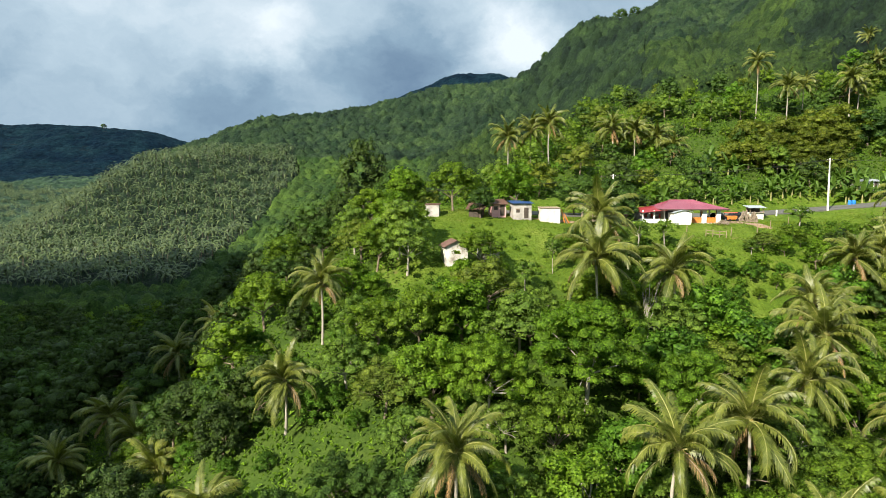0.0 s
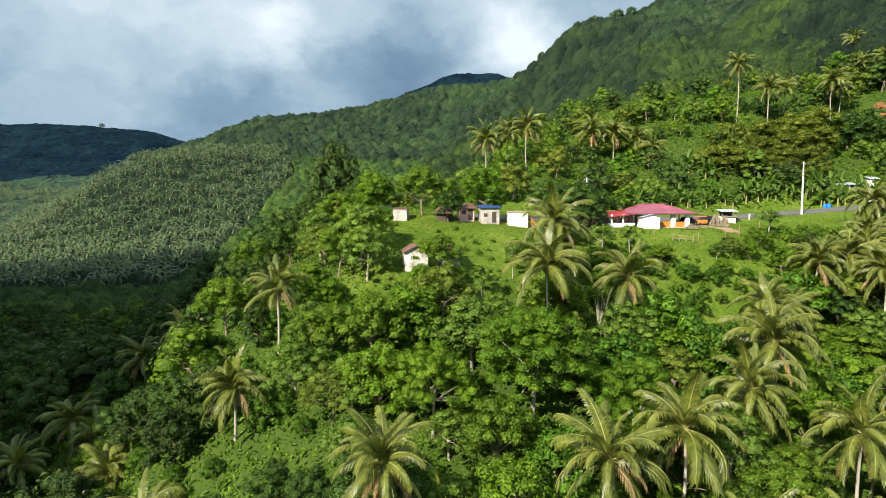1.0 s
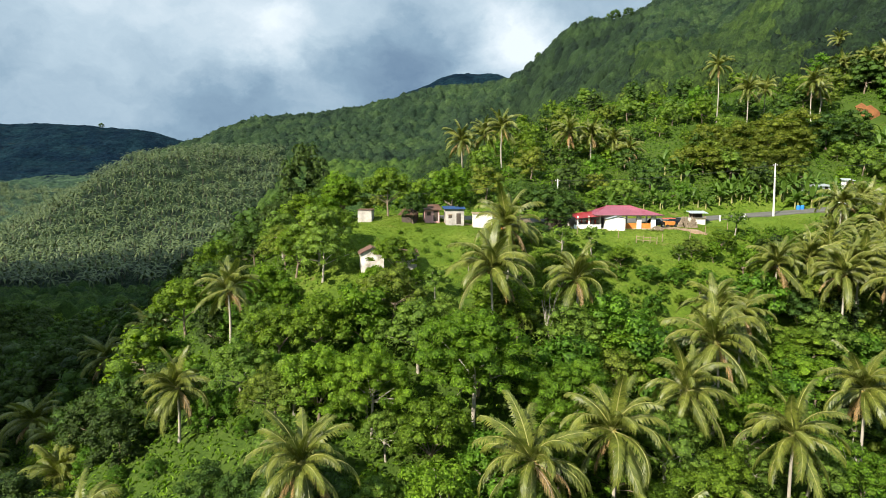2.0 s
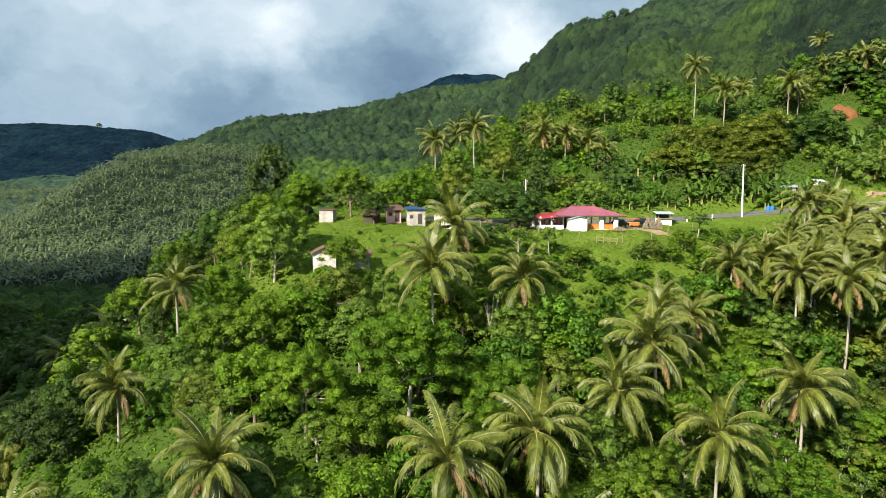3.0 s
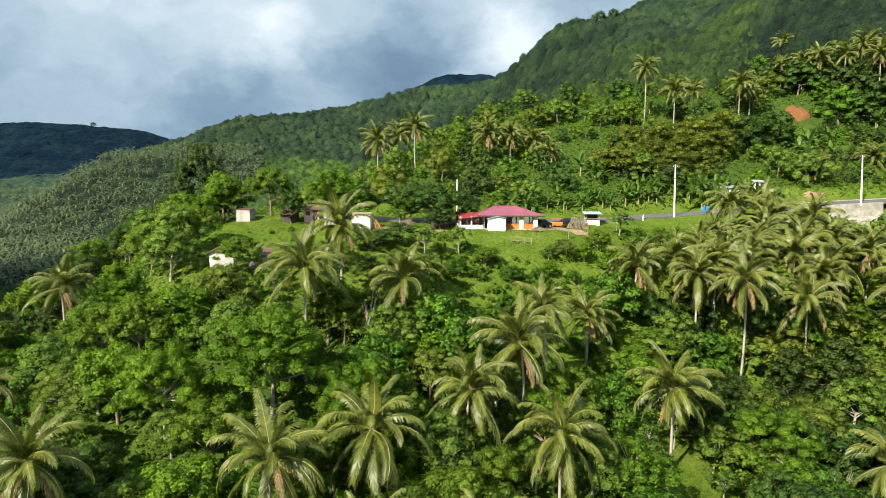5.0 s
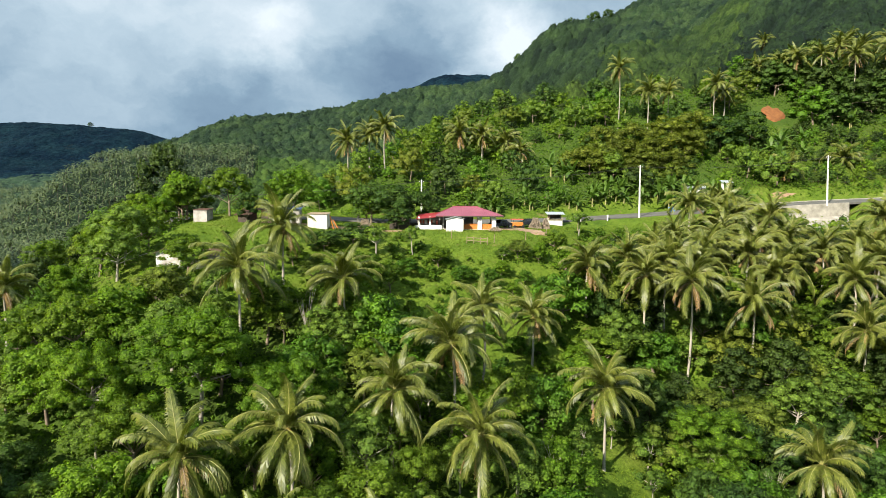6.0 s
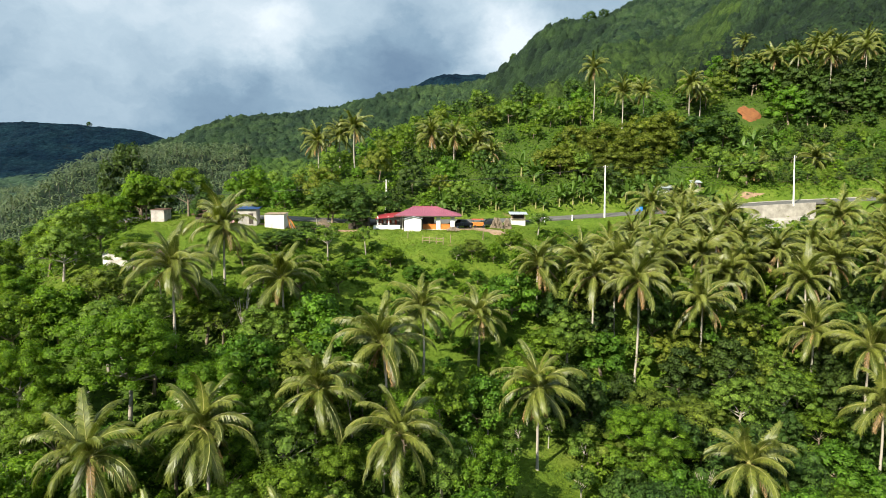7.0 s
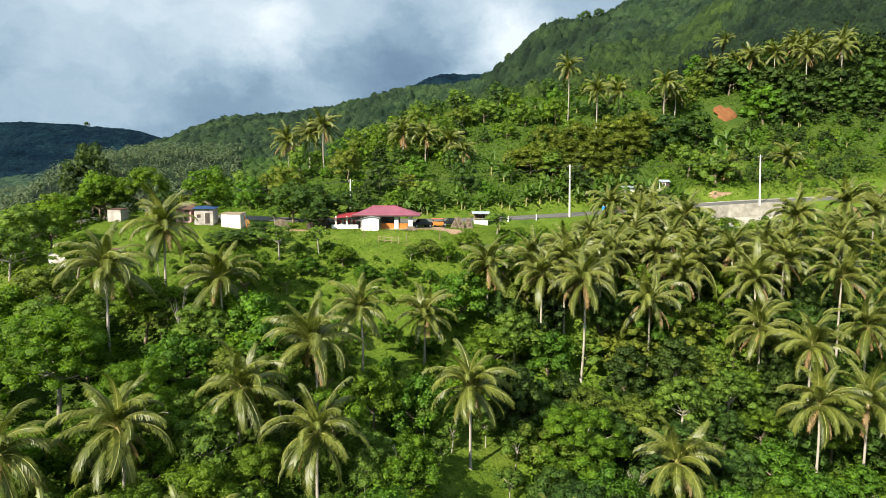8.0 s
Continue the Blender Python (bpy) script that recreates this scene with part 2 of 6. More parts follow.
def ground_material():
    m, nt, b = base_material("grassy_ground", 0.95, 0.05)
    grass, _ = noise_ramp(nt, 0.16, [(0.25, (0.040, 0.078, 0.009)), (0.5, (0.082, 0.130, 0.015)), (0.75, (0.135, 0.168, 0.032))], 6.0)
    tuft, h = noise_ramp(nt, 1.9, [(0.3, (0.55, 0.58, 0.55)), (0.65, (1.1, 1.06, 1.0))], 7.0)
    soil_mask, _ = noise_ramp(nt, 0.55, [(0.62, (0, 0, 0)), (0.74, (0.6, 0.6, 0.6))], 5.0)
    col = mix_colour(nt, 1.0, grass, tuft, "MULTIPLY")
    col = mix_colour(nt, soil_mask, col, (0.15, 0.11, 0.05))
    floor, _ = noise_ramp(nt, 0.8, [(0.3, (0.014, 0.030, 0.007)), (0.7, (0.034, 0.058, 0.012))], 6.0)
    # distant hills: haze blue and cloud shade are painted into the ground colour
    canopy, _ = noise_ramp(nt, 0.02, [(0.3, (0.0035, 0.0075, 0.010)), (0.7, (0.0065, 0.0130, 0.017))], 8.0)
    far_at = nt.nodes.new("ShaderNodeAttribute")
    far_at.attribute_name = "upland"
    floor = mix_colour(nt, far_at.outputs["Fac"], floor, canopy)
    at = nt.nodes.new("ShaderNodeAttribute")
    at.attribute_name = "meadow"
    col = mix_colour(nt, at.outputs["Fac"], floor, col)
    nt.links.new(col, b.inputs["Base Color"])
    bump(nt, b, h, 0.9, 0.3)
    return m


GROUND = ground_material()


# ---- mesh helpers ----
def mesh_of(name, verts, faces, smooth=False):
    """A mesh from arrays of vertices and of triangles or quads."""
    verts, faces = np.asarray(verts, dtype=np.float32), np.asarray(faces, dtype=np.int32)
    me = bpy.data.meshes.new(name)
    k = faces.shape[1]
    me.vertices.add(len(verts))
    me.vertices.foreach_set("co", verts.ravel())
    me.loops.add(faces.size)
    me.loops.foreach_set("vertex_index", faces.ravel())
    me.polygons.add(len(faces))
    me.polygons.foreach_set("loop_start", np.arange(0, faces.size, k, dtype=np.int32))
    me.polygons.foreach_set("use_smooth", np.full(len(faces), smooth))
    me.update(calc_edges=True)
    me.validate()
    return me


def with_material(me, material):
    me.materials.append(material)
    return me


def link(name, me, parent=None, m=None):
    ob = new(name, me)
    if parent is not None:
        ob.parent = parent
    if m is not None:
        ob.matrix_basis = m
    return ob


def part(name, bm, material, parent, label=""):
    me = bpy.data.meshes.new(name)
    bm.to_mesh(me)
    bm.free()
    me.materials.append(material)
    ob = link(name, me, parent)
    return tagged(ob, label) if label else ob


def empty(name, x, y, z, rz=0.0):
    ob = new(name)
    ob.empty_display_size = 0.3
    ob.matrix_basis = pose(x, y, z, 0, 0, rz)
    return ob


def box(bm, x0, x1, y0, y1, z0, z1, bevel=0.0):
    made = bmesh.ops.create_cube(bm, size=1.0)["verts"]
    bmesh.ops.scale(bm, vec=(x1 - x0, y1 - y0, z1 - z0), verts=made)
    bmesh.ops.translate(bm, vec=((x0 + x1) / 2, (y0 + y1) / 2, (z0 + z1) / 2), verts=made)
    if bevel:
        edges = list({e for v in made for e in v.link_edges})
        bmesh.ops.bevel(bm, geom=edges, offset=bevel, segments=1, affect="EDGES")
    return bm


def boxed(*args, **kw):
    return box(bmesh.new(), *args, **kw)


def tube(points, radii, sides=7):
    """Vertices and quads of a tapered tube along a line of points."""
    pts = [Vector(p) for p in points]
    verts, faces = [], []
    for i, p in enumerate(pts):
        d = (pts[min(i + 1, len(pts) - 1)] - pts[max(i - 1, 0)]).normalized()
        side = d.cross(Vector((0.31, 0.95, 0.05))).normalized()
        up = side.cross(d)
        for k in range(sides):
            a = 2 * math.pi * k / sides
            verts.append(p + radii[i] * (math.cos(a) * side + math.sin(a) * up))
    for i in range(len(pts) - 1):
        for k in range(sides):
            a, b2 = i * sides + k, i * sides + (k + 1) % sides
            faces.append((a, b2, b2 + sides, a + sides))
    return [tuple(v) for v in verts], faces


def tubes(list_of_tubes):
    verts, faces = [], []
    for v, f in list_of_tubes:
        o = len(verts)
        verts += v
        faces += [tuple(i + o for i in q) for q in f]
    return verts, faces


def bm_tube(points, radii, sides=8):
    bm = bmesh.new()
    v, f = tube(points, radii, sides)
    vs = [bm.verts.new(p) for p in v]
    for q in f:
        bm.faces.new([vs[i] for i in q])
    bm.faces.new(vs[:sides][::-1])
    bm.faces.new(vs[-sides:])
    return bm


# ---- the lie of the land ----
def curve_at(xs, ys, x):
    """A smooth curve through knots that does not overshoot them; ys may hold one column for each x."""
    xs = np.asarray(xs, float)
    ys = np.asarray(ys, float)
    if ys.ndim == 1:
        ys = np.repeat(ys[:, None], len(x), 1)
    h = np.diff(xs)[:, None]
    d = np.diff(ys, axis=0) / h
    t = np.zeros_like(ys)
    s = d[:-1] * d[1:]
    t[1:-1] = np.where(s > 0, 2 * s / np.where(np.abs(d[:-1] + d[1:]) < 1e-9, 1e-9, d[:-1] + d[1:]), 0.0)
    t[0], t[-1] = d[0], d[-1]
    x = np.clip(x, xs[0], xs[-1])
    i = np.clip(np.searchsorted(xs, x) - 1, 0, len(xs) - 2)
    c = np.arange(len(x))
    w = h[i, 0]
    u = (x - xs[i]) / w
    return (ys[i, c] * (1 + 2 * u) * (1 - u) ** 2 + t[i, c] * w * u * (1 - u) ** 2
            + ys[i + 1, c] * u * u * (3 - 2 * u) + t[i + 1, c] * w * u * u * (u - 1))


def grid_noise(x, y, size, seed):
    """Smooth noise between -1 and 1 with humps of about that size."""
    gx, gy = x / size, y / size
    ix, iy = np.floor(gx).astype(np.int64), np.floor(gy).astype(np.int64)
    fx, fy = gx - ix, gy - iy
    fx, fy = fx * fx * (3 - 2 * fx), fy * fy * (3 - 2 * fy)

    def rnd(a, b2):
        n = (a * 374761393 + b2 * 668265263 + seed * 974711) & 0x7FFFFFFF
        n = ((n ^ (n >> 13)) * 1274126177) & 0x7FFFFFFF
        return ((n ^ (n >> 16)) & 0xFFFF) / 32767.5 - 1

    return ((rnd(ix, iy) * (1 - fx) + rnd(ix + 1, iy) * fx) * (1 - fy)
            + (rnd(ix, iy + 1) * (1 - fx) + rnd(ix + 1, iy + 1) * fx) * fy)


SPUR = (-300, -75, -45, -25, 0, 25, 50, 80, 110, 150, 400)
RIDGE = (-2600, -1500, -900, -560, -430, -340, -262, -113, -58, 100, 150, 190, 240, 290, 360, 700, 2600)
SECTIONS = [
    (-4500, (-3000, 3000), (-60, -60)),
    (-60, SPUR, (-48, -44, -42, -40, -38, -38, -39, -42, -43, -44, -46)),
    (20, SPUR, (-46, -42, -36, -31, -26, -26, -28, -32, -34, -36, -38)),
    (45, SPUR, (-46, -42, -36, -27, -19, -20, -22, -29, -32, -34, -36)),
    (62, SPUR, (-46, -42, -36, -20, -11.5, -12.5, -19, -26, -28, -30, -32)),
    (78, SPUR, (-46, -42, -34, -13, -2.2, -5, -13.5, -18, -21, -23, -24)),
    (90, SPUR, (-46, -42, -28, -8, 1.6, 0.2, -4.5, -9.5, -13, -15, -14)),
    (98, SPUR, (-46, -41, -25, -6, 4.0, 2.6, 0.3, -4, -8, -10, -8)),
    (108, SPUR, (-46, -36, -20, -4, 5.0, 3.4, 2.4, 0.5, -3, -5, -2)),
    (121, SPUR, (-45, -34, -18, -4, 5.0, 4.6, 2.9, 3.2, 2.0, 1.5, 6)),
    (130, SPUR, (-45, -35, -20, -6, 4.0, 7.5, 6.0, 5.5, 6.8, 7.6, 14)),
    (145, SPUR, (-45, -38, -26, -13, 0, 13.5, 12, 11, 11.5, 13, 30)),
    (162, SPUR, (-44, -39, -30, -19, -5, 17, 19, 19, 19, 20, 48)),
    (178, SPUR, (-44, -40, -33, -24, -11, 18, 26, 28, 28, 29, 66)),
    (200, SPUR, (-44, -41, -36, -28, -16, 17, 34, 38, 39, 42, 86)),
    (270, (-1500, -400, -180, -75, 0, 50, 110, 150, 200, 260, 400), (-60, -52, -47, -42, -30, 18, 48, 58, 68, 82, 122)),
    (420, (-1500, -450, -330, -200, -75, 50, 150, 245, 400, 700), (-60, -55, -46, -38, -16, 14, 58, 104, 160, 230)),
    (610, (-1500, -480, -370, -290, -200, -55, 100, 200, 300, 430, 800), (-58, -50, -20, 22, 30, 26, 62, 118, 170, 235, 300)),
    (760, (-1500, -600, -430, -330, -200, -55, 100, 145, 220, 320, 600), (-52, -44, -10, 28, 52, 62, 92, 124, 165, 200, 300)),
    (960, RIDGE, (-30, -30, -25, -12, 40, 76, 108, 128, 142, 160, 190, 226, 246, 264, 300, 400, 460)),
    (1250, RIDGE, (-10, -8, 0, 4, 20, 40, 60, 80, 95, 110, 130, 150, 170, 190, 220, 300, 400)),
    (1750, (-2600, -1500, -800, -300, 300, 900, 2600), (70, 40, 20, 60, 150, 220, 300)),
    (2250, (-2900, -1850, -1400, -1000, -650, -230, -60, 60, 160, 280, 900, 2600), (258, 250, 224, 188, 80, 290, 370, 414, 421, 378, 345, 310)),
    (2900, (-2600, -900, 500, 2600), (120, 60, 160, 200)),
    (4600, (-3000, 3000), (40, 40)),
]
ROAD = [(-60, 118, -8.0), (-20, 112, 3.4), (10, 110.5, 4.3), (30, 114, 3.5), (50, 118, 3.4), (62, 121.5, 3.6), (79, 127.6, 4.3), (100, 131, 5.7),
        (120, 133.2, 7.0), (150, 136, 8.4), (220, 142, 12.0), (330, 150, 24.0)]


def road_at(x):
    """The road's middle and height at x, and its slope to the side."""
    k = np.array(ROAD[1:], float)
    return curve_at(k[:, 0], k[:, 1], x), curve_at(k[:, 0], k[:, 2], x)


def smooth_step(v, a, b2):
    u = np.clip((v - a) / (b2 - a), 0, 1)
    return u * u * (3 - 2 * u)


def land(x, y):
    """Height of the ground at arrays x, y."""
    x, y = np.atleast_1d(np.asarray(x, float)), np.atleast_1d(np.asarray(y, float))
    wide = np.hypot(x - 26, y)
    rows = np.array([curve_at(sx, sz, x) for _, sx, sz in SECTIONS])
    z = curve_at([s[0] for s in SECTIONS], rows, y)
    z += 0.35 * grid_noise(x, y, 7, 1) + 0.9 * grid_noise(x, y, 23, 2) * smooth_step(wide, 30, 150)
    z += smooth_step(wide, 230, 700) * (5 * grid_noise(x, y, 70, 3) + 9 * grid_noise(x, y, 150, 4))
    z += smooth_step(wide, 1400, 2200) * (12 * grid_noise(x, y, 160, 5) + 10 * grid_noise(x, y, 420, 6))
    # gullies and spurs that run down the mountain between the upper road and the ridge
    side = smooth_step(y, 330, 480) * (1 - smooth_step(y, 790, 900)) * smooth_step(x, -60, 60)
    z += side * (15 * grid_noise(x - 0.45 * y, 0.30 * y, 62, 41) + 8 * grid_noise(x + 0.2 * y, 0.5 * y, 30, 42))
    # an unseen mountain on the near side, left of the valley, added to shade it
    z += 322 * smooth_step(-x, 182, 278) * (1 - smooth_step(-x, 420, 900)) * smooth_step(y, -315, -190) * (1 - smooth_step(y, 30, 115))
    # the shelf that the road and the houses stand on
    ry, rz = road_at(x)
    off = y - ry
    on = (1 - smooth_step(np.where(off < 0, -1.5 * off, off), 4.4, 7.5)) * smooth_step(x, -24, -14) * (1 - smooth_step(x, 230, 320))
    z = z * (1 - on) + (rz - 0.10 + 0.075 * np.clip(off, -4, 4)) * on
    cut = smooth_step(x, 105, 108) * (1 - smooth_step(x, 125, 128)) * (off < -2.0) * (1 - smooth_step(-off, 8.0, 16.0))
    z = z * (1 - cut) + np.minimum(z, rz - 5.0) * cut
    pad = (1 - smooth_step(np.abs(x - 41), 9.5, 13)) * (1 - smooth_step(np.abs(y - 107), 5.2, 7.5))
    z = z * (1 - pad) + 2.62 * pad
    return z


def land_at(x, y):
    return float(land([x], [y])[0])


def build_ground():
    n = 245
    u = np.linspace(-1, 1, n)
    s = 60 * np.sinh(u * 5.0)
    gx, gy = np.meshgrid(26 + s, 95 + s)
    x, y = gx.ravel(), gy.ravel()
    z = land(x, y)
    i = np.arange(n * n).reshape(n, n)
    f = np.stack([i[:-1, :-1], i[:-1, 1:], i[1:, 1:], i[1:, :-1]], -1).reshape(-1, 4)
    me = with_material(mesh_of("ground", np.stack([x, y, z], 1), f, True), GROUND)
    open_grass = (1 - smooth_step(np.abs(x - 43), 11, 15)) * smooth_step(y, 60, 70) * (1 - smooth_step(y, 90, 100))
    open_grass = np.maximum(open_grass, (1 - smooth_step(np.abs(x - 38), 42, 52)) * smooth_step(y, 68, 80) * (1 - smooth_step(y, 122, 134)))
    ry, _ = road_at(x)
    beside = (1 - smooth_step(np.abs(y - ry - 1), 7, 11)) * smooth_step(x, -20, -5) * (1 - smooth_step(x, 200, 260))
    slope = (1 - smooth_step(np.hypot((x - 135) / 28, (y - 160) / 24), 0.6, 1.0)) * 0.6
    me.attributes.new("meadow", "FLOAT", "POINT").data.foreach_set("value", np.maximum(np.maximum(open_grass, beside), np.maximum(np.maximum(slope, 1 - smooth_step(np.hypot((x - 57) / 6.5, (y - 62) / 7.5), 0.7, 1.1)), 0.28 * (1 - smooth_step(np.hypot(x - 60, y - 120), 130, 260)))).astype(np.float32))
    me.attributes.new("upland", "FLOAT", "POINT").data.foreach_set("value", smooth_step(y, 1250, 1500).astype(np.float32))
    tagged(new("ground", me), "steep green tropical hillside of grass and soil", "ground", kind="structure")


build_ground()


def patch(name, cx, cy, rx, ry, lift, material, label, seed, steep=0.0):
    """A thin irregular sheet of soil that lies on the slope."""
    rings, spokes = 7, 28
    pts, faces = [(cx, cy)], []
    for r in range(1, rings + 1):
        for k in range(spokes):
            a = 2 * math.pi * k / spokes
            w = r / rings * (1 + 0.22 * math.sin(3 * a + seed) + 0.12 * math.sin(7 * a + 2 * seed))
            pts.append((cx + rx * w * math.cos(a), cy + ry * w * math.sin(a)))
    p = np.array(pts)
    z = land(p[:, 0], p[:, 1]) + lift
    z += steep * np.clip(p[:, 1] - cy + 0.6 * ry, 0, None)
    z[-spokes:] -= lift + 0.25
    for r in range(rings - 1):
        for k in range(spokes):
            a, b2 = 1 + r * spokes + k, 1 + r * spokes + (k + 1) % spokes
            faces.append((a, a + spokes, b2 + spokes, b2))
    for k in range(0, spokes, 2):
        faces.append((0, 1 + k, 1 + (k + 1) % spokes, 1 + (k + 2) % spokes))
    me = with_material(mesh_of(name, np.column_stack([p, z]), faces, True), material)
    return tagged(new(name, me), label, "soil", kind="structure")


patch("bare_soil", 136.8, 184.0, 2.9, 2.4, 0.6, RED_SOIL, "bare patch of orange-red soil on the green slope", 1.0, 0.5)
patch("road_bank", 119, 138.6, 6.5, 0.7, 0.3, BROWN_SOIL, "reddish-brown cut earth bank beside the road", 2.0)
patch("yard", 50, 106.0, 6.5, 3.0, 0.12, BROWN_SOIL, "trodden brown earth yard beside the house", 3.0)
patch("foot_track", 22, 101.5, 11, 0.9, 0.10, BROWN_SOIL, "narrow trodden earth track along the crest", 4.0)


# ---- road, retaining wall, poles ----
def strip(name, xs, offs, lifts, material, label, category):
    """A ribbon along the road: rows of points at side offsets and lifts from its middle line."""
    xs = np.asarray(xs, float)
    ry, rz = road_at(xs)
    k = len(offs)
    v = [(x, yy + o, zz + l) for x, yy, zz in zip(xs, ry, rz) for o, l in zip(offs, lifts)]
    f = [(i * k + j, i * k + j + 1, (i + 1) * k + j + 1, (i + 1) * k + j) for i in range(len(xs) - 1) for j in range(k - 1)]
    f = [q[::-1] for q in f]
    me = with_material(mesh_of(name, v, f), material)
    return tagged(new(name, me), label, category, kind="structure")


strip("road", np.linspace(-14, 230, 90), (-2.6, -2.5, 0, 2.5, 2.6), (-0.55, -0.16, 0.06, 0.24, -0.2), ASPHALT, "narrow grey asphalt mountain road", "road")
strip("road_edge", np.linspace(98, 230, 50), (2.62, 2.66, 3.5, 3.54), (-0.2, 0.32, 0.36, -0.2), STAINED, "pale concrete drain edge of the road", "kerb")
strip("retaining_wall", np.linspace(107.5, 126, 24), (-2.62, -2.64, -3.05, -3.4), (-0.5, -0.12, -0.12, -3.3), STAINED, "stained pale concrete retaining wall under the road", "wall")
strip("wall_footing", np.linspace(106.5, 125, 24), (-3.3, -3.45, -4.6, -5.6), (-2.9, -2.95, -3.45, -5.4), STAINED, "rough concrete apron below the retaining wall", "wall")


def utility_pole(x, y, z, h, lean=0.0):
    e = tagged(empty("utility_pole", x, y, z), "tall slim pale concrete utility pole beside the road", "pole", "roadside poles")
    e.matrix_basis = pose(x, y, z, 0, lean, 0)
    part("shaft", bm_tube([(0, 0, -0.5), (0, 0, h * 0.5), (0, 0, h)], (0.20, 0.165, 0.12), 10), POLE_MAT, e)
    part("crossarm", boxed(-0.5, 0.5, -0.05, 0.05, h - 0.55, h - 0.43, bevel=0.01), DARK_WOOD, e)
    for dx in (-0.42, 0.0, 0.42):
        part("insulator", bm_tube([(dx, 0, h - 0.43), (dx, 0, h - 0.36), (dx, 0, h - 0.24)], (0.03, 0.05, 0.03), 6), WHITE, e)
    part("band", bm_tube([(0, 0, h * 0.72), (0, 0, h * 0.72 + 0.12)], (0.17, 0.17), 10), DARK_WOOD, e)
    return (x + h * math.sin(radians(lean)), y, z + h - 0.3)


POLES = [utility_pole(78.8, 125.0, 4.4, 10.3, -1.0), utility_pole(120.9, 130.3, 6.9, 10.3, -2.4), utility_pole(33.8, 122.2, land_at(33.8, 122.2), 7.0)]
POLES += [(-25, 108, 8.0), (180, 136, 19.5)]


def wire(a, b2, sag, dx):
    pts = []
    for i in range(17):
        u = i / 16
        p = Vector(a).lerp(Vector(b2), u)
        pts.append((p.x + dx, p.y, p.z - sag * 4 * u * (1 - u)))
    v, f = tube(pts, [0.018] * 17, 4)
    tagged(link("power_line", with_material(mesh_of("power_line", v, f), BLACK)), "thin black overhead power line between poles", "cable", "power lines")


for dx in (-0.42, 0.42):
    wire(POLES[2], POLES[0], 0.9, dx)
    wire(POLES[0], POLES[1], 1.1, dx)
    wire(POLES[1], POLES[4], 1.2, dx)
    wire(POLES[3], POLES[2], 1.2, dx)


def marker_post(x, y):
    z = land_at(x, y)
    e = tagged(empty("marker_post", x, y, z), "short white concrete marker post at the roadside", "post", "roadside markers")
    part("shaft", boxed(-0.11, 0.11, -0.11, 0.11, -0.3, 0.85, bevel=0.03), WHITE, e)
    part("cap", boxed(-0.13, 0.13, -0.13, 0.13, 0.85, 0.93, bevel=0.02), POLE_MAT, e)


for mx in (65.5, 71.5, 113.0, 124.0):
    marker_post(mx, float(road_at(np.array([mx]))[0][0]) - 3.0 if mx < 100 else float(road_at(np.array([mx]))[0][0]) - 2.3)


# ---- buildings ----
def corrugated(bm, p00, p10, p11, p01, waves, thick=0.04, depth=0.03):
    """A ribbed sheet between four corners; the ribs run from the 0 side to the 1 side."""
    a, b2, c, d = (Vector(p) for p in (p00, p10, p11, p01))
    n = (b2 - a).cross(d - a).normalized()
    k = waves * 2
    top, bot = [], []
    for i in range(k + 1):
        u = i / k
        lift = n * (depth if i % 2 else 0.0)
        lo, hi = a.lerp(b2, u), d.lerp(c, u)
        top.append((bm.verts.new(lo + lift), bm.verts.new(hi + lift)))
        bot.append((bm.verts.new(lo + lift - n * thick), bm.verts.new(hi + lift - n * thick)))
    for i in range(k):
        bm.faces.new((top[i][0], top[i + 1][0], top[i + 1][1], top[i][1]))
        bm.faces.new((bot[i][0], bot[i][1], bot[i + 1][1], bot[i + 1][0]))
        bm.faces.new((bot[i][0], bot[i + 1][0], top[i + 1][0], top[i][0]))
        bm.faces.new((top[i][1], top[i + 1][1], bot[i + 1][1], bot[i][1]))
    return bm


def hip_roof(bm, x0, x1, y0, y1, z0, rx0, rx1, ry, z1):
    corrugated(bm, (x0, y0, z0), (x1, y0, z0), (rx1, ry, z1), (rx0, ry, z1), 26)
    corrugated(bm, (x1, y1, z0), (x0, y1, z0), (rx0, ry, z1), (rx1, ry, z1), 26)
    corrugated(bm, (x1, y0, z0), (x1, y1, z0), (rx1, ry, z1), (rx1, ry, z1), 16)
    corrugated(bm, (x0, y1, z0), (x0, y0, z0), (rx0, ry, z1), (rx0, ry, z1), 16)
    return bm


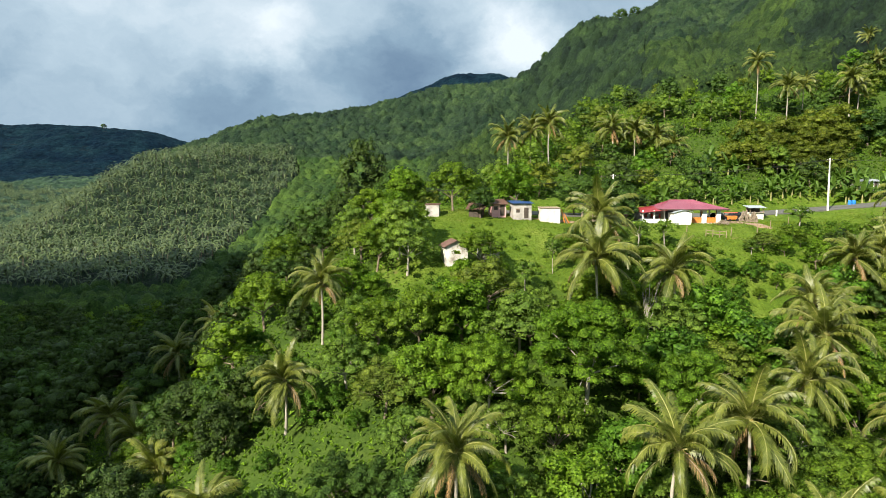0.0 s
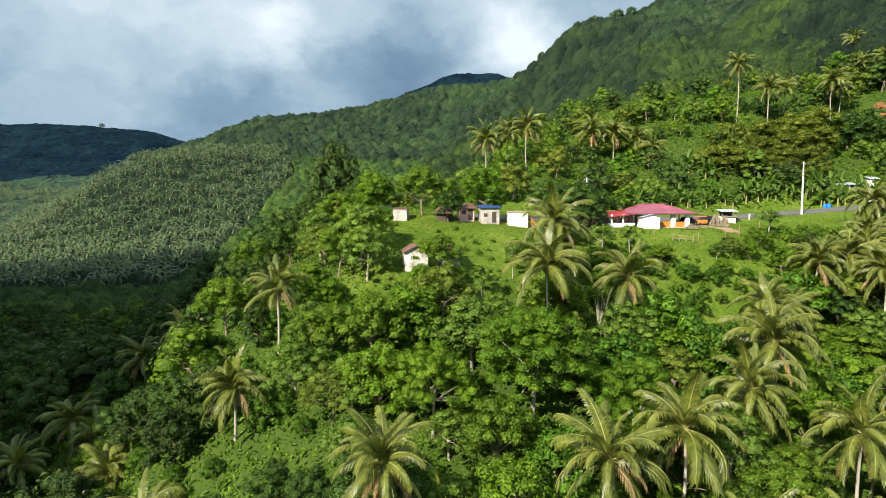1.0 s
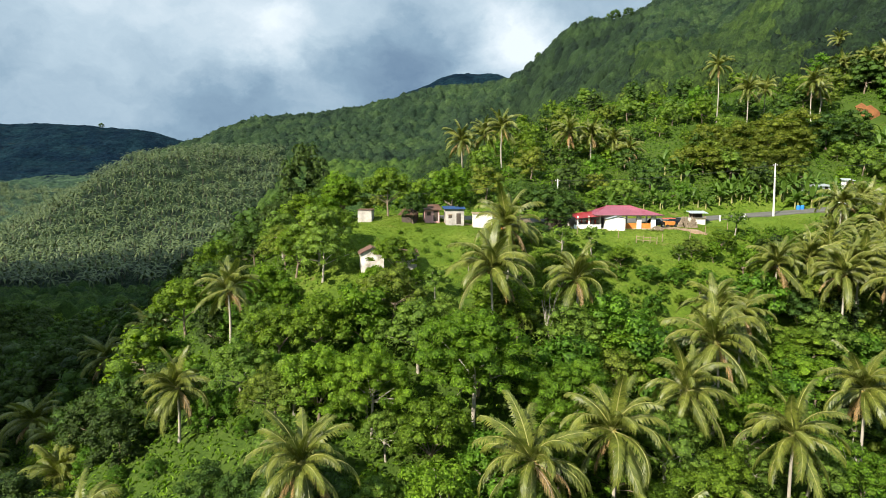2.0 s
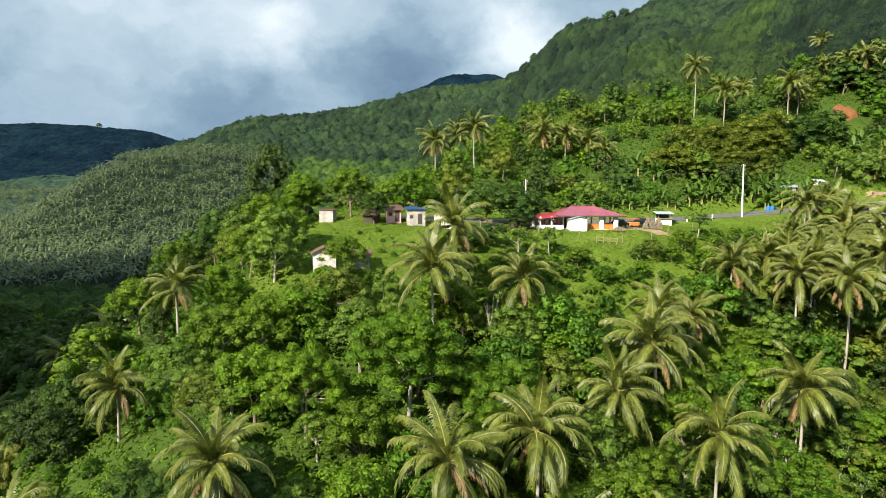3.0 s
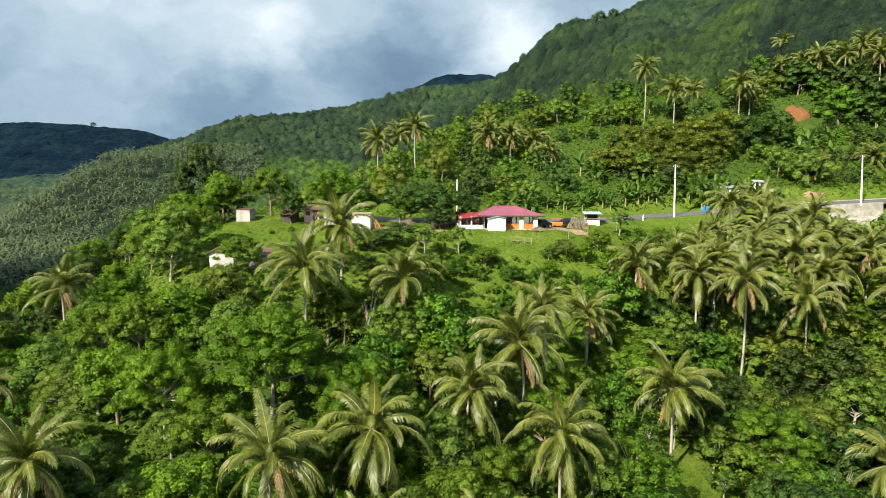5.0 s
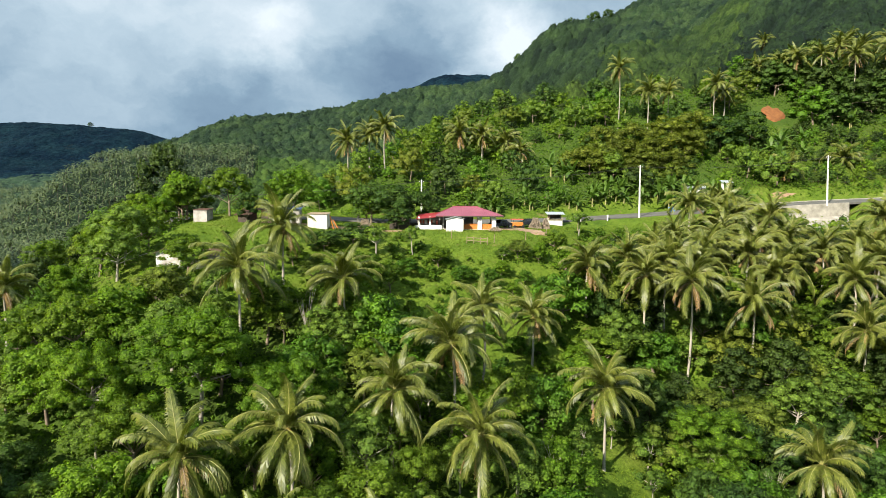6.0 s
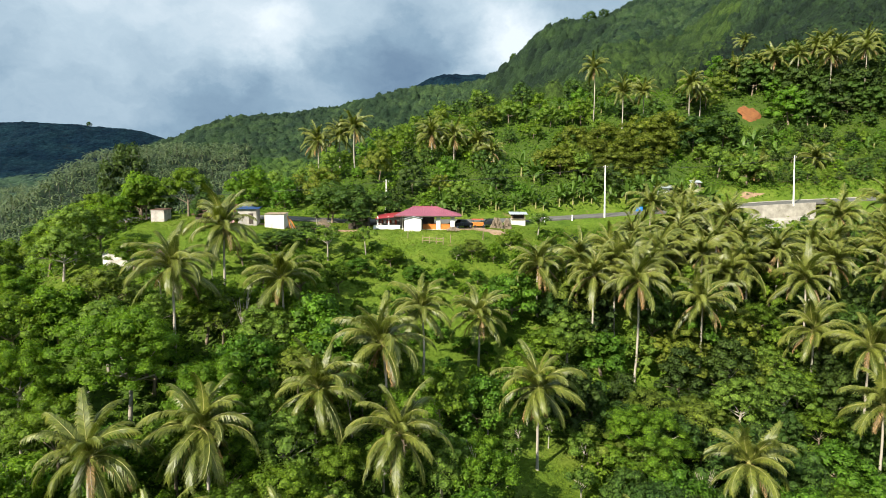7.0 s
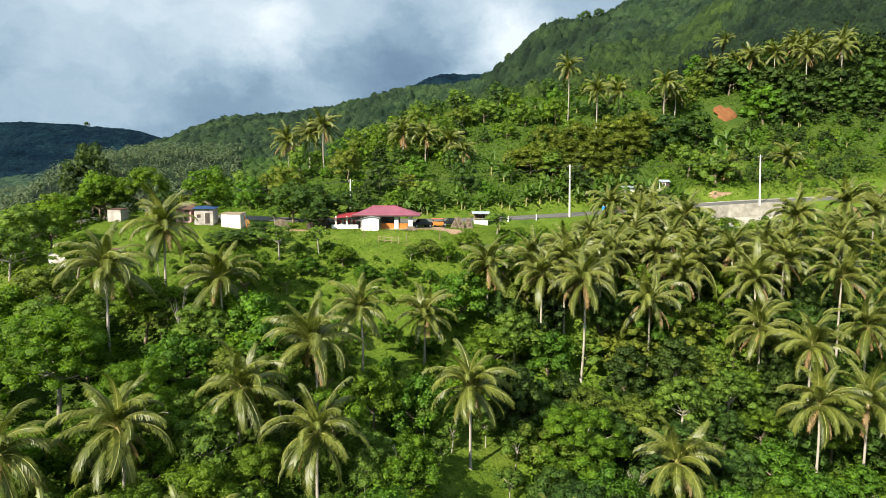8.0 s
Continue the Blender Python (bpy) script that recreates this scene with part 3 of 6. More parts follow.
def red_roof_house():
    """Origin at the floor's front middle; x along the front."""
    e = tagged(empty("roadside_house", 42.5, 103.4, 2.66), "white open-sided roadside house with a pink-red hipped metal roof", "house")
    part("floor_slab", boxed(-9.2, 5.0, 0, 8.0, -0.5, 0.06, bevel=0.03), CONCRETE, e)
    part("roof", hip_roof(bmesh.new(), -5.6, 6.0, -0.5, 8.6, 2.42, -2.6, 1.7, 4.4, 3.85), ROOF_RED, e, "faded pink-red ribbed metal hipped roof")
    part("ridge_cap", bm_tube([(-2.7, 4.4, 3.87), (1.8, 4.4, 3.87)], (0.09, 0.09), 6), ROOF_RED, e)
    for x0, x1, y0, y1 in ((-5.6, 6.0, -0.53, -0.47), (-5.6, 6.0, 8.57, 8.63), (5.97, 6.03, -0.47, 8.57), (-5.63, -5.57, -0.47, 8.57)):
        part("fascia", boxed(x0, x1, y0, y1, 2.22, 2.40), DARK_WOOD, e)
    part("ceiling_board", boxed(-5.4, 5.8, -0.3, 8.4, 2.20, 2.26), WOOD, e)
    part("awning_roof", corrugated(bmesh.new(), (-8.9, -0.4, 1.80), (-4.4, -0.6, 2.30), (-4.0, 6.0, 2.9), (-8.9, 6.0, 2.35), 12), AWNING_RED, e, "faded red sloping metal awning")
    for px in (1.98, 4.42):
        part("column", boxed(px - 0.36, px + 0.36, 0.15, 0.75, 0, 2.22, bevel=0.03), WHITE, e, "thick white square column")
    for px, py in ((-5.0, 7.6), (1.98, 7.6), (4.42, 7.6), (4.42, 4.0), (-8.5, 0.4), (-6.6, 0.3)):
        part("post", boxed(px - 0.11, px + 0.11, py - 0.11, py + 0.11, 0, 2.2), WHITE, e)
    part("low_wall", boxed(-9.2, -4.6, 0.0, 0.16, -0.3, 0.75, bevel=0.02), WHITE, e)
    part("back_wall", boxed(-8.9, 1.2, 7.7, 7.86, 0, 2.2), GREY_WALL, e)
    part("inner_wall", boxed(-4.4, -4.26, 1.6, 7.7, 0, 2.2), WHITE, e)
    # annex with a little gable
    part("annex_wall", boxed(-3.8, -0.9, -1.5, 1.4, -0.7, 1.85, bevel=0.02), WHITE, e, "plain white rendered annex wall")
    bm = bmesh.new()
    corrugated(bm, (-4.05, -1.75, 1.86), (-2.3, -1.75, 2.32), (-2.3, 1.5, 2.32), (-4.05, 1.5, 1.86), 6)
    corrugated(bm, (-2.3, -1.75, 2.32), (-0.7, -1.75, 1.98), (-0.7, 1.5, 1.98), (-2.3, 1.5, 2.32), 6)
    part("annex_roof", bm, ZINC, e, "small pale metal annex roof")
    bm = bmesh.new()
    vs = [bm.verts.new(p) for p in ((-3.8, -1.49, 1.85), (-0.9, -1.49, 1.85), (-2.3, -1.49, 2.27), (-3.8, -1.35, 1.85), (-0.9, -1.35, 1.85), (-2.3, -1.35, 2.27))]
    for q in ((0, 1, 2), (5, 4, 3), (0, 2, 5, 3), (1, 4, 5, 2)):
        bm.faces.new([vs[i] for i in q])
    part("gable", bm, WHITE, e)
    part("annex_door", boxed(-0.93, -0.85, -0.9, 0.0, -0.1, 1.7), GREY_WALL, e)
    # varnished panels between the columns
    for x0, x1 in ((-0.7, 1.58), (2.38, 4.02)):
        p = part("balustrade", boxed(x0, x1, 0.42, 0.48, 0.04, 0.88), ORANGE, e, "orange varnished wooden balustrade")
        part("handrail", boxed(x0, x1, 0.36, 0.54, 0.90, 0.98, bevel=0.01), ORANGE, p)
        n = int((x1 - x0) / 0.24)
        for i in range(n):
            bx = x0 + (i + 0.5) * (x1 - x0) / n
            part("slat", boxed(bx - 0.07, bx + 0.07, 0.38, 0.418, 0.06, 0.86), ORANGE, p)


red_roof_house()


def clothes_line():
    e = tagged(empty("clothes_line", 35.6, 103.75, 2.66), "red and pale washing hung under the awning", "laundry")
    part("line", bm_tube([(-2.0, 0.5, 1.62), (0, 0.5, 1.55), (2.1, 0.5, 1.62)], (0.015, 0.015, 0.015), 4), BLACK, e)
    r = random.Random(4)
    for i in range(8):
        x = -1.8 + i * 0.47
        w, h = r.uniform(0.28, 0.4), r.uniform(0.45, 0.75)
        bm = bmesh.new()
        cols = [[bm.verts.new((x + w * (k / 4 - 0.5), 0.5 + 0.05 * math.sin(k * 2 + i) + 0.02 * j, 1.57 - h * j / 3)) for j in range(4)] for k in range(5)]
        for k in range(4):
            for j in range(3):
                bm.faces.new((cols[k][j], cols[k + 1][j], cols[k + 1][j + 1], cols[k][j + 1]))
        bmesh.ops.solidify(bm, geom=bm.faces[:], thickness=0.02)
        part("garment", bm, CLOTH_RED if i % 3 else CLOTH_PALE, e)


clothes_line()


def roadside_booth():
    x, y = 59.9, 117.2
    e = tagged(empty("roadside_booth", x, y, land_at(x, y) - 0.1), "small white roadside stall with a blue-grey metal roof", "stall")
    part("counter", boxed(-1.35, 1.35, -0.8, 0.8, -0.4, 1.05, bevel=0.03), CREAM, e)
    for px in (-1.25, 1.25):
        for py in (-0.7, 0.7):
            part("post", boxed(px - 0.06, px + 0.06, py - 0.06, py + 0.06, 1.05, 2.05), WOOD, e)
    part("back_board", boxed(-1.2, 1.2, 0.66, 0.72, 1.06, 1.95), DARK_WOOD, e)
    part("roof", corrugated(bmesh.new(), (-1.75, -1.25, 1.95), (1.75, -1.25, 1.95), (1.75, 1.2, 2.35), (-1.75, 1.2, 2.35), 10), ZINC, e, "blue-grey ribbed sheet roof")
    part("shelf", boxed(-1.45, 1.45, -1.05, -0.8, 0.98, 1.05), WOOD, e)


roadside_booth()


def hut(name, x, y, rz, w, d, h, wall, roof, label, pitch=0.5, over=0.35, door=True, gable=False, sink=0.5):
    z = land_at(x, y)
    e = tagged(empty(name, x, y, z, rz), label, "hut", "hillside huts")
    t = 0.12
    part("wall", boxed(-w / 2, w / 2, -d / 2, -d / 2 + t, -sink - 0.6, h), wall, e)
    part("wall", boxed(-w / 2, w / 2, d / 2 - t, d / 2, -sink, h + (0 if gable else pitch)), wall, e)
    part("wall", boxed(-w / 2, -w / 2 + t, -d / 2 + t + 0.003, d / 2 - t - 0.003, -sink - 0.3, h), wall, e)
    part("wall", boxed(w / 2 - t, w / 2, -d / 2 + t + 0.003, d / 2 - t - 0.003, -sink - 0.3, h), wall, e)
    part("floor", boxed(-w / 2 + t, w / 2 - t, -d / 2 + t, d / 2 - t, -sink, 0.05), CONCRETE, e)
    if gable:
        for yy in (-d / 2, d / 2 - t):
            bm = bmesh.new()
            vs = [bm.verts.new(p) for p in ((-w / 2, yy, h), (w / 2, yy, h), (0, yy, h + pitch), (-w / 2, yy + t, h), (w / 2, yy + t, h), (0, yy + t, h + pitch))]
            for q in ((0, 1, 2), (5, 4, 3), (0, 2, 5, 3), (1, 4, 5, 2)):
                bm.faces.new([vs[i] for i in q])
            part("gable", bm, wall, e)
        bm = bmesh.new()
        k = pitch / (w / 2)
        corrugated(bm, (-w / 2 - over, d / 2 + over, h - over * k + 0.05), (-w / 2 - over, -d / 2 - over, h - over * k + 0.05), (0, -d / 2 - over, h + pitch + 0.05), (0, d / 2 + over, h + pitch + 0.05), 9)
        corrugated(bm, (w / 2 + over, -d / 2 - over, h - over * k + 0.05), (w / 2 + over, d / 2 + over, h - over * k + 0.05), (0, d / 2 + over, h + pitch + 0.05), (0, -d / 2 - over, h + pitch + 0.05), 9)
        part("roof", bm, roof, e)
    else:
        k = pitch / d
        part("roof", corrugated(bmesh.new(), (-w / 2 - over, -d / 2 - over, h - over * k + 0.05), (w / 2 + over, -d / 2 - over, h - over * k + 0.05),
                                (w / 2 + over, d / 2 + over, h + pitch + over * k + 0.05), (-w / 2 - over, d / 2 + over, h + pitch + over * k + 0.05), 10), roof, e)
    if door:
        part("door", boxed(w * 0.08, w * 0.08 + 0.75, -d / 2 - 0.03, -d / 2 - 0.002, 0.05, 1.8), DARK_WOOD, e)
        wn = part("window", boxed(-w * 0.36, -w * 0.36 + 0.6, -d / 2 - 0.03, -d / 2 - 0.002, 1.0, 1.6), DARK_WOOD, e)
        part("shutter", boxed(-w * 0.36 - 0.05, -w * 0.36 + 0.65, -d / 2 - 0.06, -d / 2 - 0.032, 1.52, 1.66), WOOD, wn)
    return e


hut("hillside_hut", 1.35, 80.6, 12, 3.0, 3.2, 2.1, WHITEWASH, RUST, "small stained whitewashed hut with a rusty gable roof on grass", 0.75, 0.3, door=False, gable=True, sink=1.4)
hut("lean_to", 6.0, 81.5, 8, 2.6, 2.6, 1.5, GREY_WALL, RUST, "low weathered lean-to with a rusty brown sheet roof", 0.5, 0.35, door=False)
hut("crest_hut", -1.9, 100.6, -5, 2.3, 2.2, 1.75, GREY_WALL, RUST, "small pale plastered hut under trees on the crest", 0.12, 0.12, door=False)
hut("crest_hut", 12.7, 101.0, 6, 3.0, 3.2, 2.5, GREY_WALL, BLUE_SHEET, "pale plastered hut with a dark blue sheet roof", 0.3, 0.35)
hut("crest_hut", 17.4, 100.6, 0, 3.2, 2.8, 2.15, CREAM, WOOD, "cream boarded shed with a low sheet roof", 0.15, 0.12, door=False)
hut("crest_hut", 8.9, 101.6, 10, 2.4, 2.4, 2.0, PINK, RUST, "small pink-walled hut with a rusty roof behind trees", 0.6, 0.4)
hut("crest_hut", 5.4, 100.8, -14, 2.2, 2.2, 1.2, DARK_WOOD, RUST, "low dark timber shelter with a rusty roof", 0.7, 0.5, door=False)
# dark shed added where only tree shade lies beside the house
hut("roadside_shed", 30.6, 105.2, 0, 3.4, 2.6, 1.5, DARK_WOOD, DARK_WOOD, "dark low box in place of tree shade beside the red-roofed house", 0.35, 0.3, door=False)
hut("banana_house", 96.0, 139.0, 4, 5.4, 3.6, 1.7, WHITE, ZINC, "white house with a pale roof among banana plants", 0.5, 0.5)
hut("upper_house", 104.0, 141.0, -6, 1.8, 1.8, 1.9, WHITE, ZINC, "small white house half hidden by palms", 0.4, 0.3)


def leaning_boards():
    e = tagged(empty("leaning_boards", 19.6, 100.0, land_at(19.6, 100.0)), "orange-brown boards leaning against the cream shed", "boards")
    for i, (dx, h, a) in enumerate(((0.0, 2.3, 0.35), (0.25, 1.9, 0.5), (0.5, 1.6, 0.62))):
        part("board", bm_tube([(dx + a, 0.1 * i, -0.1), (dx - 0.3, 0.1 * i, h)], (0.09, 0.09), 4), ORANGE if i != 1 else WOOD, e)


leaning_boards()


def drum(x, y):
    e = tagged(empty("water_drum", x, y, land_at(x, y)), "blue plastic water drum standing at the roadside", "drum", "blue drums")
    part("body", bm_tube([(0, 0, -0.05), (0, 0, 0.04), (0, 0, 0.3), (0, 0, 0.33), (0, 0, 0.62), (0, 0, 0.65), (0, 0, 0.95), (0, 0, 0.99)], (0.30, 0.35, 0.36, 0.38, 0.38, 0.36, 0.35, 0.32), 14), BLUE_PLASTIC, e)
    part("lid", bm_tube([(0, 0, 0.99), (0, 0, 1.04)], (0.31, 0.29), 14), BLUE_PLASTIC, e)


for dxx in (87.6, 88.5):
    drum(dxx, 131.6)


def pickup(name, x, y, rz, paint, label):
    e = tagged(empty(name, x, y, land_at(x, y), rz), label, "car", "parked vehicles")
    bm = bmesh.new()
    profile = [(-2.2, 0.45), (-2.25, 0.95), (-0.75, 1.0), (-0.45, 1.55), (0.75, 1.58), (1.2, 1.02), (2.1, 0.92), (2.2, 0.45)]
    side = [[bm.verts.new((px, s * (0.85 if pz < 1.2 else 0.70), pz)) for px, pz in profile] for s in (-1, 1)]
    bm.faces.new(side[0])
    bm.faces.new(side[1][::-1])
    for i in range(len(profile)):
        j = (i + 1) % len(profile)
        bm.faces.new((side[0][j], side[0][i], side[1][i], side[1][j]))
    bmesh.ops.bevel(bm, geom=bm.edges[:], offset=0.05, segments=2, affect="EDGES")
    part("body", bm, paint, e)
    for s in (-1, 1):
        part("window", boxed(-0.4, 0.62, s * 0.80 - 0.02, s * 0.80 + 0.02, 1.10, 1.45, bevel=0.01), GLASS, e)
        for wx in (-1.35, 1.4):
            w = part("wheel", bm_tube([(wx, s * 0.66, 0.34), (wx, s * 0.88, 0.34)], (0.34, 0.34), 16), BLACK, e)
            part("rim", bm_tube([(wx, s * 0.875, 0.34), (wx, s * 0.90, 0.34)], (0.19, 0.17), 10), ZINC, w)
        part("headlight", boxed(2.13, 2.21, s * 0.62 - 0.14, s * 0.62 + 0.14, 0.68, 0.84, bevel=0.01), VEHICLE_WHITE, e)


pickup("parked_pickup", 48.6, 108.4, 30, CAR_DARK, "dark pickup parked on the earth yard beside the house")
pickup("parked_car", 54.0, 113.0, 12, CAR_DARK, "dark car parked beside the road")
pickup("parked_car", 100.5, 134.8, 8, VEHICLE_WHITE, "white car parked among palms beside the road")


def motor_tricycle():
    x, y = 51.6, 109.2
    e = tagged(empty("motor_tricycle", x, y, land_at(x, y), 15), "orange motor tricycle with a covered sidecar in the yard", "tricycle")
    part("sidecar", boxed(-1.0, 1.0, -0.55, 0.55, 0.35, 1.05, bevel=0.08), ORANGE, e)
    part("canopy", boxed(-1.1, 1.0, -0.6, 0.6, 1.55, 1.65, bevel=0.03), CLOTH_RED, e)
    for px in (-0.95, 0.9):
        for py in (-0.5, 0.5):
            part("canopy_post", boxed(px - 0.03, px + 0.03, py - 0.03, py + 0.03, 1.05, 1.55), BLACK, e)
    for wx, wy in ((-0.7, -0.62), (0.9, -0.62), (0.1, 0.62)):
        part("wheel", bm_tube([(wx, wy - 0.06, 0.28), (wx, wy + 0.06, 0.28)], (0.28, 0.28), 14), BLACK, e)


motor_tricycle()


def twig_heap(x, y, r, h, n, seed, label):
    rr = random.Random(seed)
    e = tagged(empty("brush_heap", x, y, land_at(x, y)), label, "brush heap", "brush heaps")
    ts = []
    for _ in range(n):
        a, b2 = rr.uniform(0, 6.283), rr.uniform(0, 6.283)
        p0 = (r * math.cos(a), 0.5 * r * math.sin(a), -0.05)
        p2 = (0.35 * r * math.cos(b2), 0.2 * r * math.sin(b2), h * rr.uniform(0.6, 1.05))
        p1 = tuple((p0[i] + p2[i]) / 2 + rr.uniform(-0.25, 0.25) for i in range(3))
        ts.append(tube([p0, p1, p2], (0.035, 0.03, 0.012), 4))
    v, f = tubes(ts)
    link("brushwood", with_material(mesh_of("brushwood", v, f), DRY), e)


twig_heap(55.2, 111.5, 1.3, 2.1, 120, 1, "grey-brown heap of dry branches beside the yard")
twig_heap(57.3, 112.5, 0.9, 2.0, 90, 2, "pointed stack of dry sticks near the road")
twig_heap(25.0, 102.0, 1.5, 1.8, 90, 3, "pale heap of dry brushwood on the crest")
twig_heap(47.0, 102.2, 1.2, 0.7, 80, 5, "low reddish-brown brush heap below the yard")


def hill_fence(x, y, n, gap):
    e = tagged(empty("rail_fence", x, y, land_at(x, y)), "short weathered wooden rail fence on the grass slope", "fence")
    z0 = land_at(x, y)
    for i in range(n):
        px = i * gap
        z = land_at(x + px, y) - z0
        part("post", bm_tube([(px, 0, z - 0.4), (px + 0.03, 0, z + 1.2)], (0.07, 0.055), 6), WOOD, e)
        if i:
            zp = land_at(x + px - gap, y) - z0
            for k in (0.45, 0.95):
                part("rail", bm_tube([(px - gap, -0.05, zp + k), (px, -0.05, z + k)], (0.045, 0.045), 5), WOOD, e)


hill_fence(42.0, 97.0, 4, 1.1)
for fx, fy in ((39.5, 98.5), (46.5, 98.0), (33.0, 99.5), (52.0, 100.5), (56.0, 104.0), (63.0, 111.0), (-5.5, 96.0)):
    e0 = tagged(empty("fence_post", fx, fy, land_at(fx, fy)), "single grey wooden fence post in the grass", "post", "fence posts")
    part("shaft", bm_tube([(0, 0, -0.3), (0.04, 0, 1.35)], (0.07, 0.05), 6), WOOD, e0)


# ---- plants: shapes ----
def leaf_quads(centres, normals, size, rng, shape=0.55, fold=0.18):
    """One diamond-shaped folded leaf, of two triangles, at each centre."""
    n = len(centres)
    nrm = normals + rng.normal(0, 0.45, (n, 3))
    nrm /= np.linalg.norm(nrm, axis=1, keepdims=True) + 1e-9
    rnd = rng.normal(0, 1, (n, 3))
    t = np.cross(nrm, rnd)
    t /= np.linalg.norm(t, axis=1, keepdims=True) + 1e-9
    b2 = np.cross(nrm, t)
    s = (size * rng.uniform(0.65, 1.35, n))[:, None]
    v = np.stack([centres - t * s * 0.5, centres + b2 * s * 0.5 * shape + nrm * s * fold, centres + t * s * 0.5 - nrm * s * 0.12, centres - b2 * s * 0.5 * shape + nrm * s * fold], 1).reshape(-1, 3)
    i = np.arange(n)[:, None] * 4
    f = np.concatenate([i + np.array([[0, 2, 1]]), i + np.array([[0, 3, 2]])], 1).reshape(-1, 3)
    return v, f


def dome(rad, z, turn):
    ang = np.arange(5) * 2 * math.pi / 5 + turn
    return np.stack([rad * np.cos(ang), rad * np.sin(ang), np.full(5, z)], 1)


FIVE = np.arange(5)
CORE_V = np.concatenate([[[0, 0, 0.92]], dome(0.74, 0.50, 0.0), dome(0.95, -0.38, 0.6)])
CORE_F = np.concatenate([
    np.stack([np.zeros(5, int), 1 + FIVE, 1 + (FIVE + 1) % 5], 1),
    np.stack([1 + FIVE, 6 + FIVE, 1 + (FIVE + 1) % 5], 1),
    np.stack([1 + (FIVE + 1) % 5, 6 + FIVE, 6 + (FIVE + 1) % 5], 1),
])


def with_cores(v, f, nr, mids, radii, squash, rng):
    """Adds the dense inside of each leaf clump as a rough lump."""
    vs, fs, ns, o = [v], [f], [nr], len(v)
    for c, r in zip(mids, radii):
        w = CORE_V * (r * rng.uniform(0.6, 1.3, (len(CORE_V), 1))) * np.array([1, 1, squash]) + c
        vs.append(w)
        fs.append(CORE_F + o)
        ns.append(CORE_V / np.linalg.norm(CORE_V, axis=1, keepdims=True) + np.array([0, 0, 0.2]))
        o += len(w)
    return np.concatenate(vs), np.concatenate(fs), np.concatenate(ns)


def rounded(dirs, up, rng, loose=0.28):
    """Shading normals of a clump's leaves: they follow the clump, each a little off."""
    n = dirs + np.array([0, 0, up]) + rng.normal(0, loose, dirs.shape)
    return np.repeat(n / (np.linalg.norm(n, axis=1, keepdims=True) + 1e-9), 4, 0)


def outside(points, mids, radii, flat, own):
    """Which points lie outside all clumps but their own."""
    ok = np.ones(len(points), bool)
    squash = np.array([1, 1, 1 / flat])
    for j, (c, r) in enumerate(zip(mids, radii)):
        if j != own:
            ok &= (((points - c) * squash) ** 2).sum(1) > (0.86 * r) ** 2
    return ok


def clump_crown(seed, radius, height, blobs, leaves, size, flat=0.75, base=0.45, shape=0.55):
    """A crown of many small leaf clumps over a bare middle, with an uneven outline. Returns vertices, faces, normals and clump centres."""
    rng = np.random.default_rng(seed)
    mids, radii = [], []
    big = math.sqrt(44 / blobs)
    for k in range(blobs):
        a = 2.4 * k + rng.uniform(-0.5, 0.5)
        q = (k + 0.5) / blobs
        lobe = 1 + 0.16 * math.sin(3 * a + seed) + 0.10 * math.sin(5 * a + 2.3 * seed)
        rr = radius * 0.84 * lobe * math.sqrt(1 - q * q * 0.92) * rng.uniform(0.55, 1.10)
        mids.append(np.array([rr * math.cos(a), rr * math.sin(a), height * (base + (1 - base) * (q * 0.85 + rng.uniform(-0.08, 0.12)))]))
        radii.append(radius * big * rng.uniform(0.15, 0.29))
    cs, ns, ds = [], [], []
    for k, (c, br) in enumerate(zip(mids, radii)):
        d = rng.normal(0, 1, (leaves, 3))
        d /= np.linalg.norm(d, axis=1, keepdims=True)
        d[:, 2] = np.where(d[:, 2] < -0.4, -d[:, 2], d[:, 2])
        rad = br * rng.uniform(0.55, 1.15, leaves) ** 0.5 * (1 + 0.25 * np.sin(5 * d[:, 0] + 3 * d[:, 1] + k) * np.cos(4 * d[:, 2] + 2 * k))
        p = c + d * rad[:, None] * np.array([1, 1, flat])
        ok = outside(p, mids, radii, flat, k)
        d, p = d[ok], p[ok]
        cs.append(p)
        ns.append(d * np.array([0.8, 0.8, 1.0]) + np.array([0, 0, 0.55]))
        ds.append(0.8 * d + 0.45 * c * np.array([1, 1, 0]) / radius)
    v, f = leaf_quads(np.concatenate(cs), np.concatenate(ns), size, rng, shape)
    nr = rounded(np.concatenate(ds), 0.30, np.random.default_rng(seed + 999), 0.36)
    return (*with_cores(v, f, nr, mids, [0.74 * r for r in radii], flat, rng), mids[::max(1, blobs // 14)])


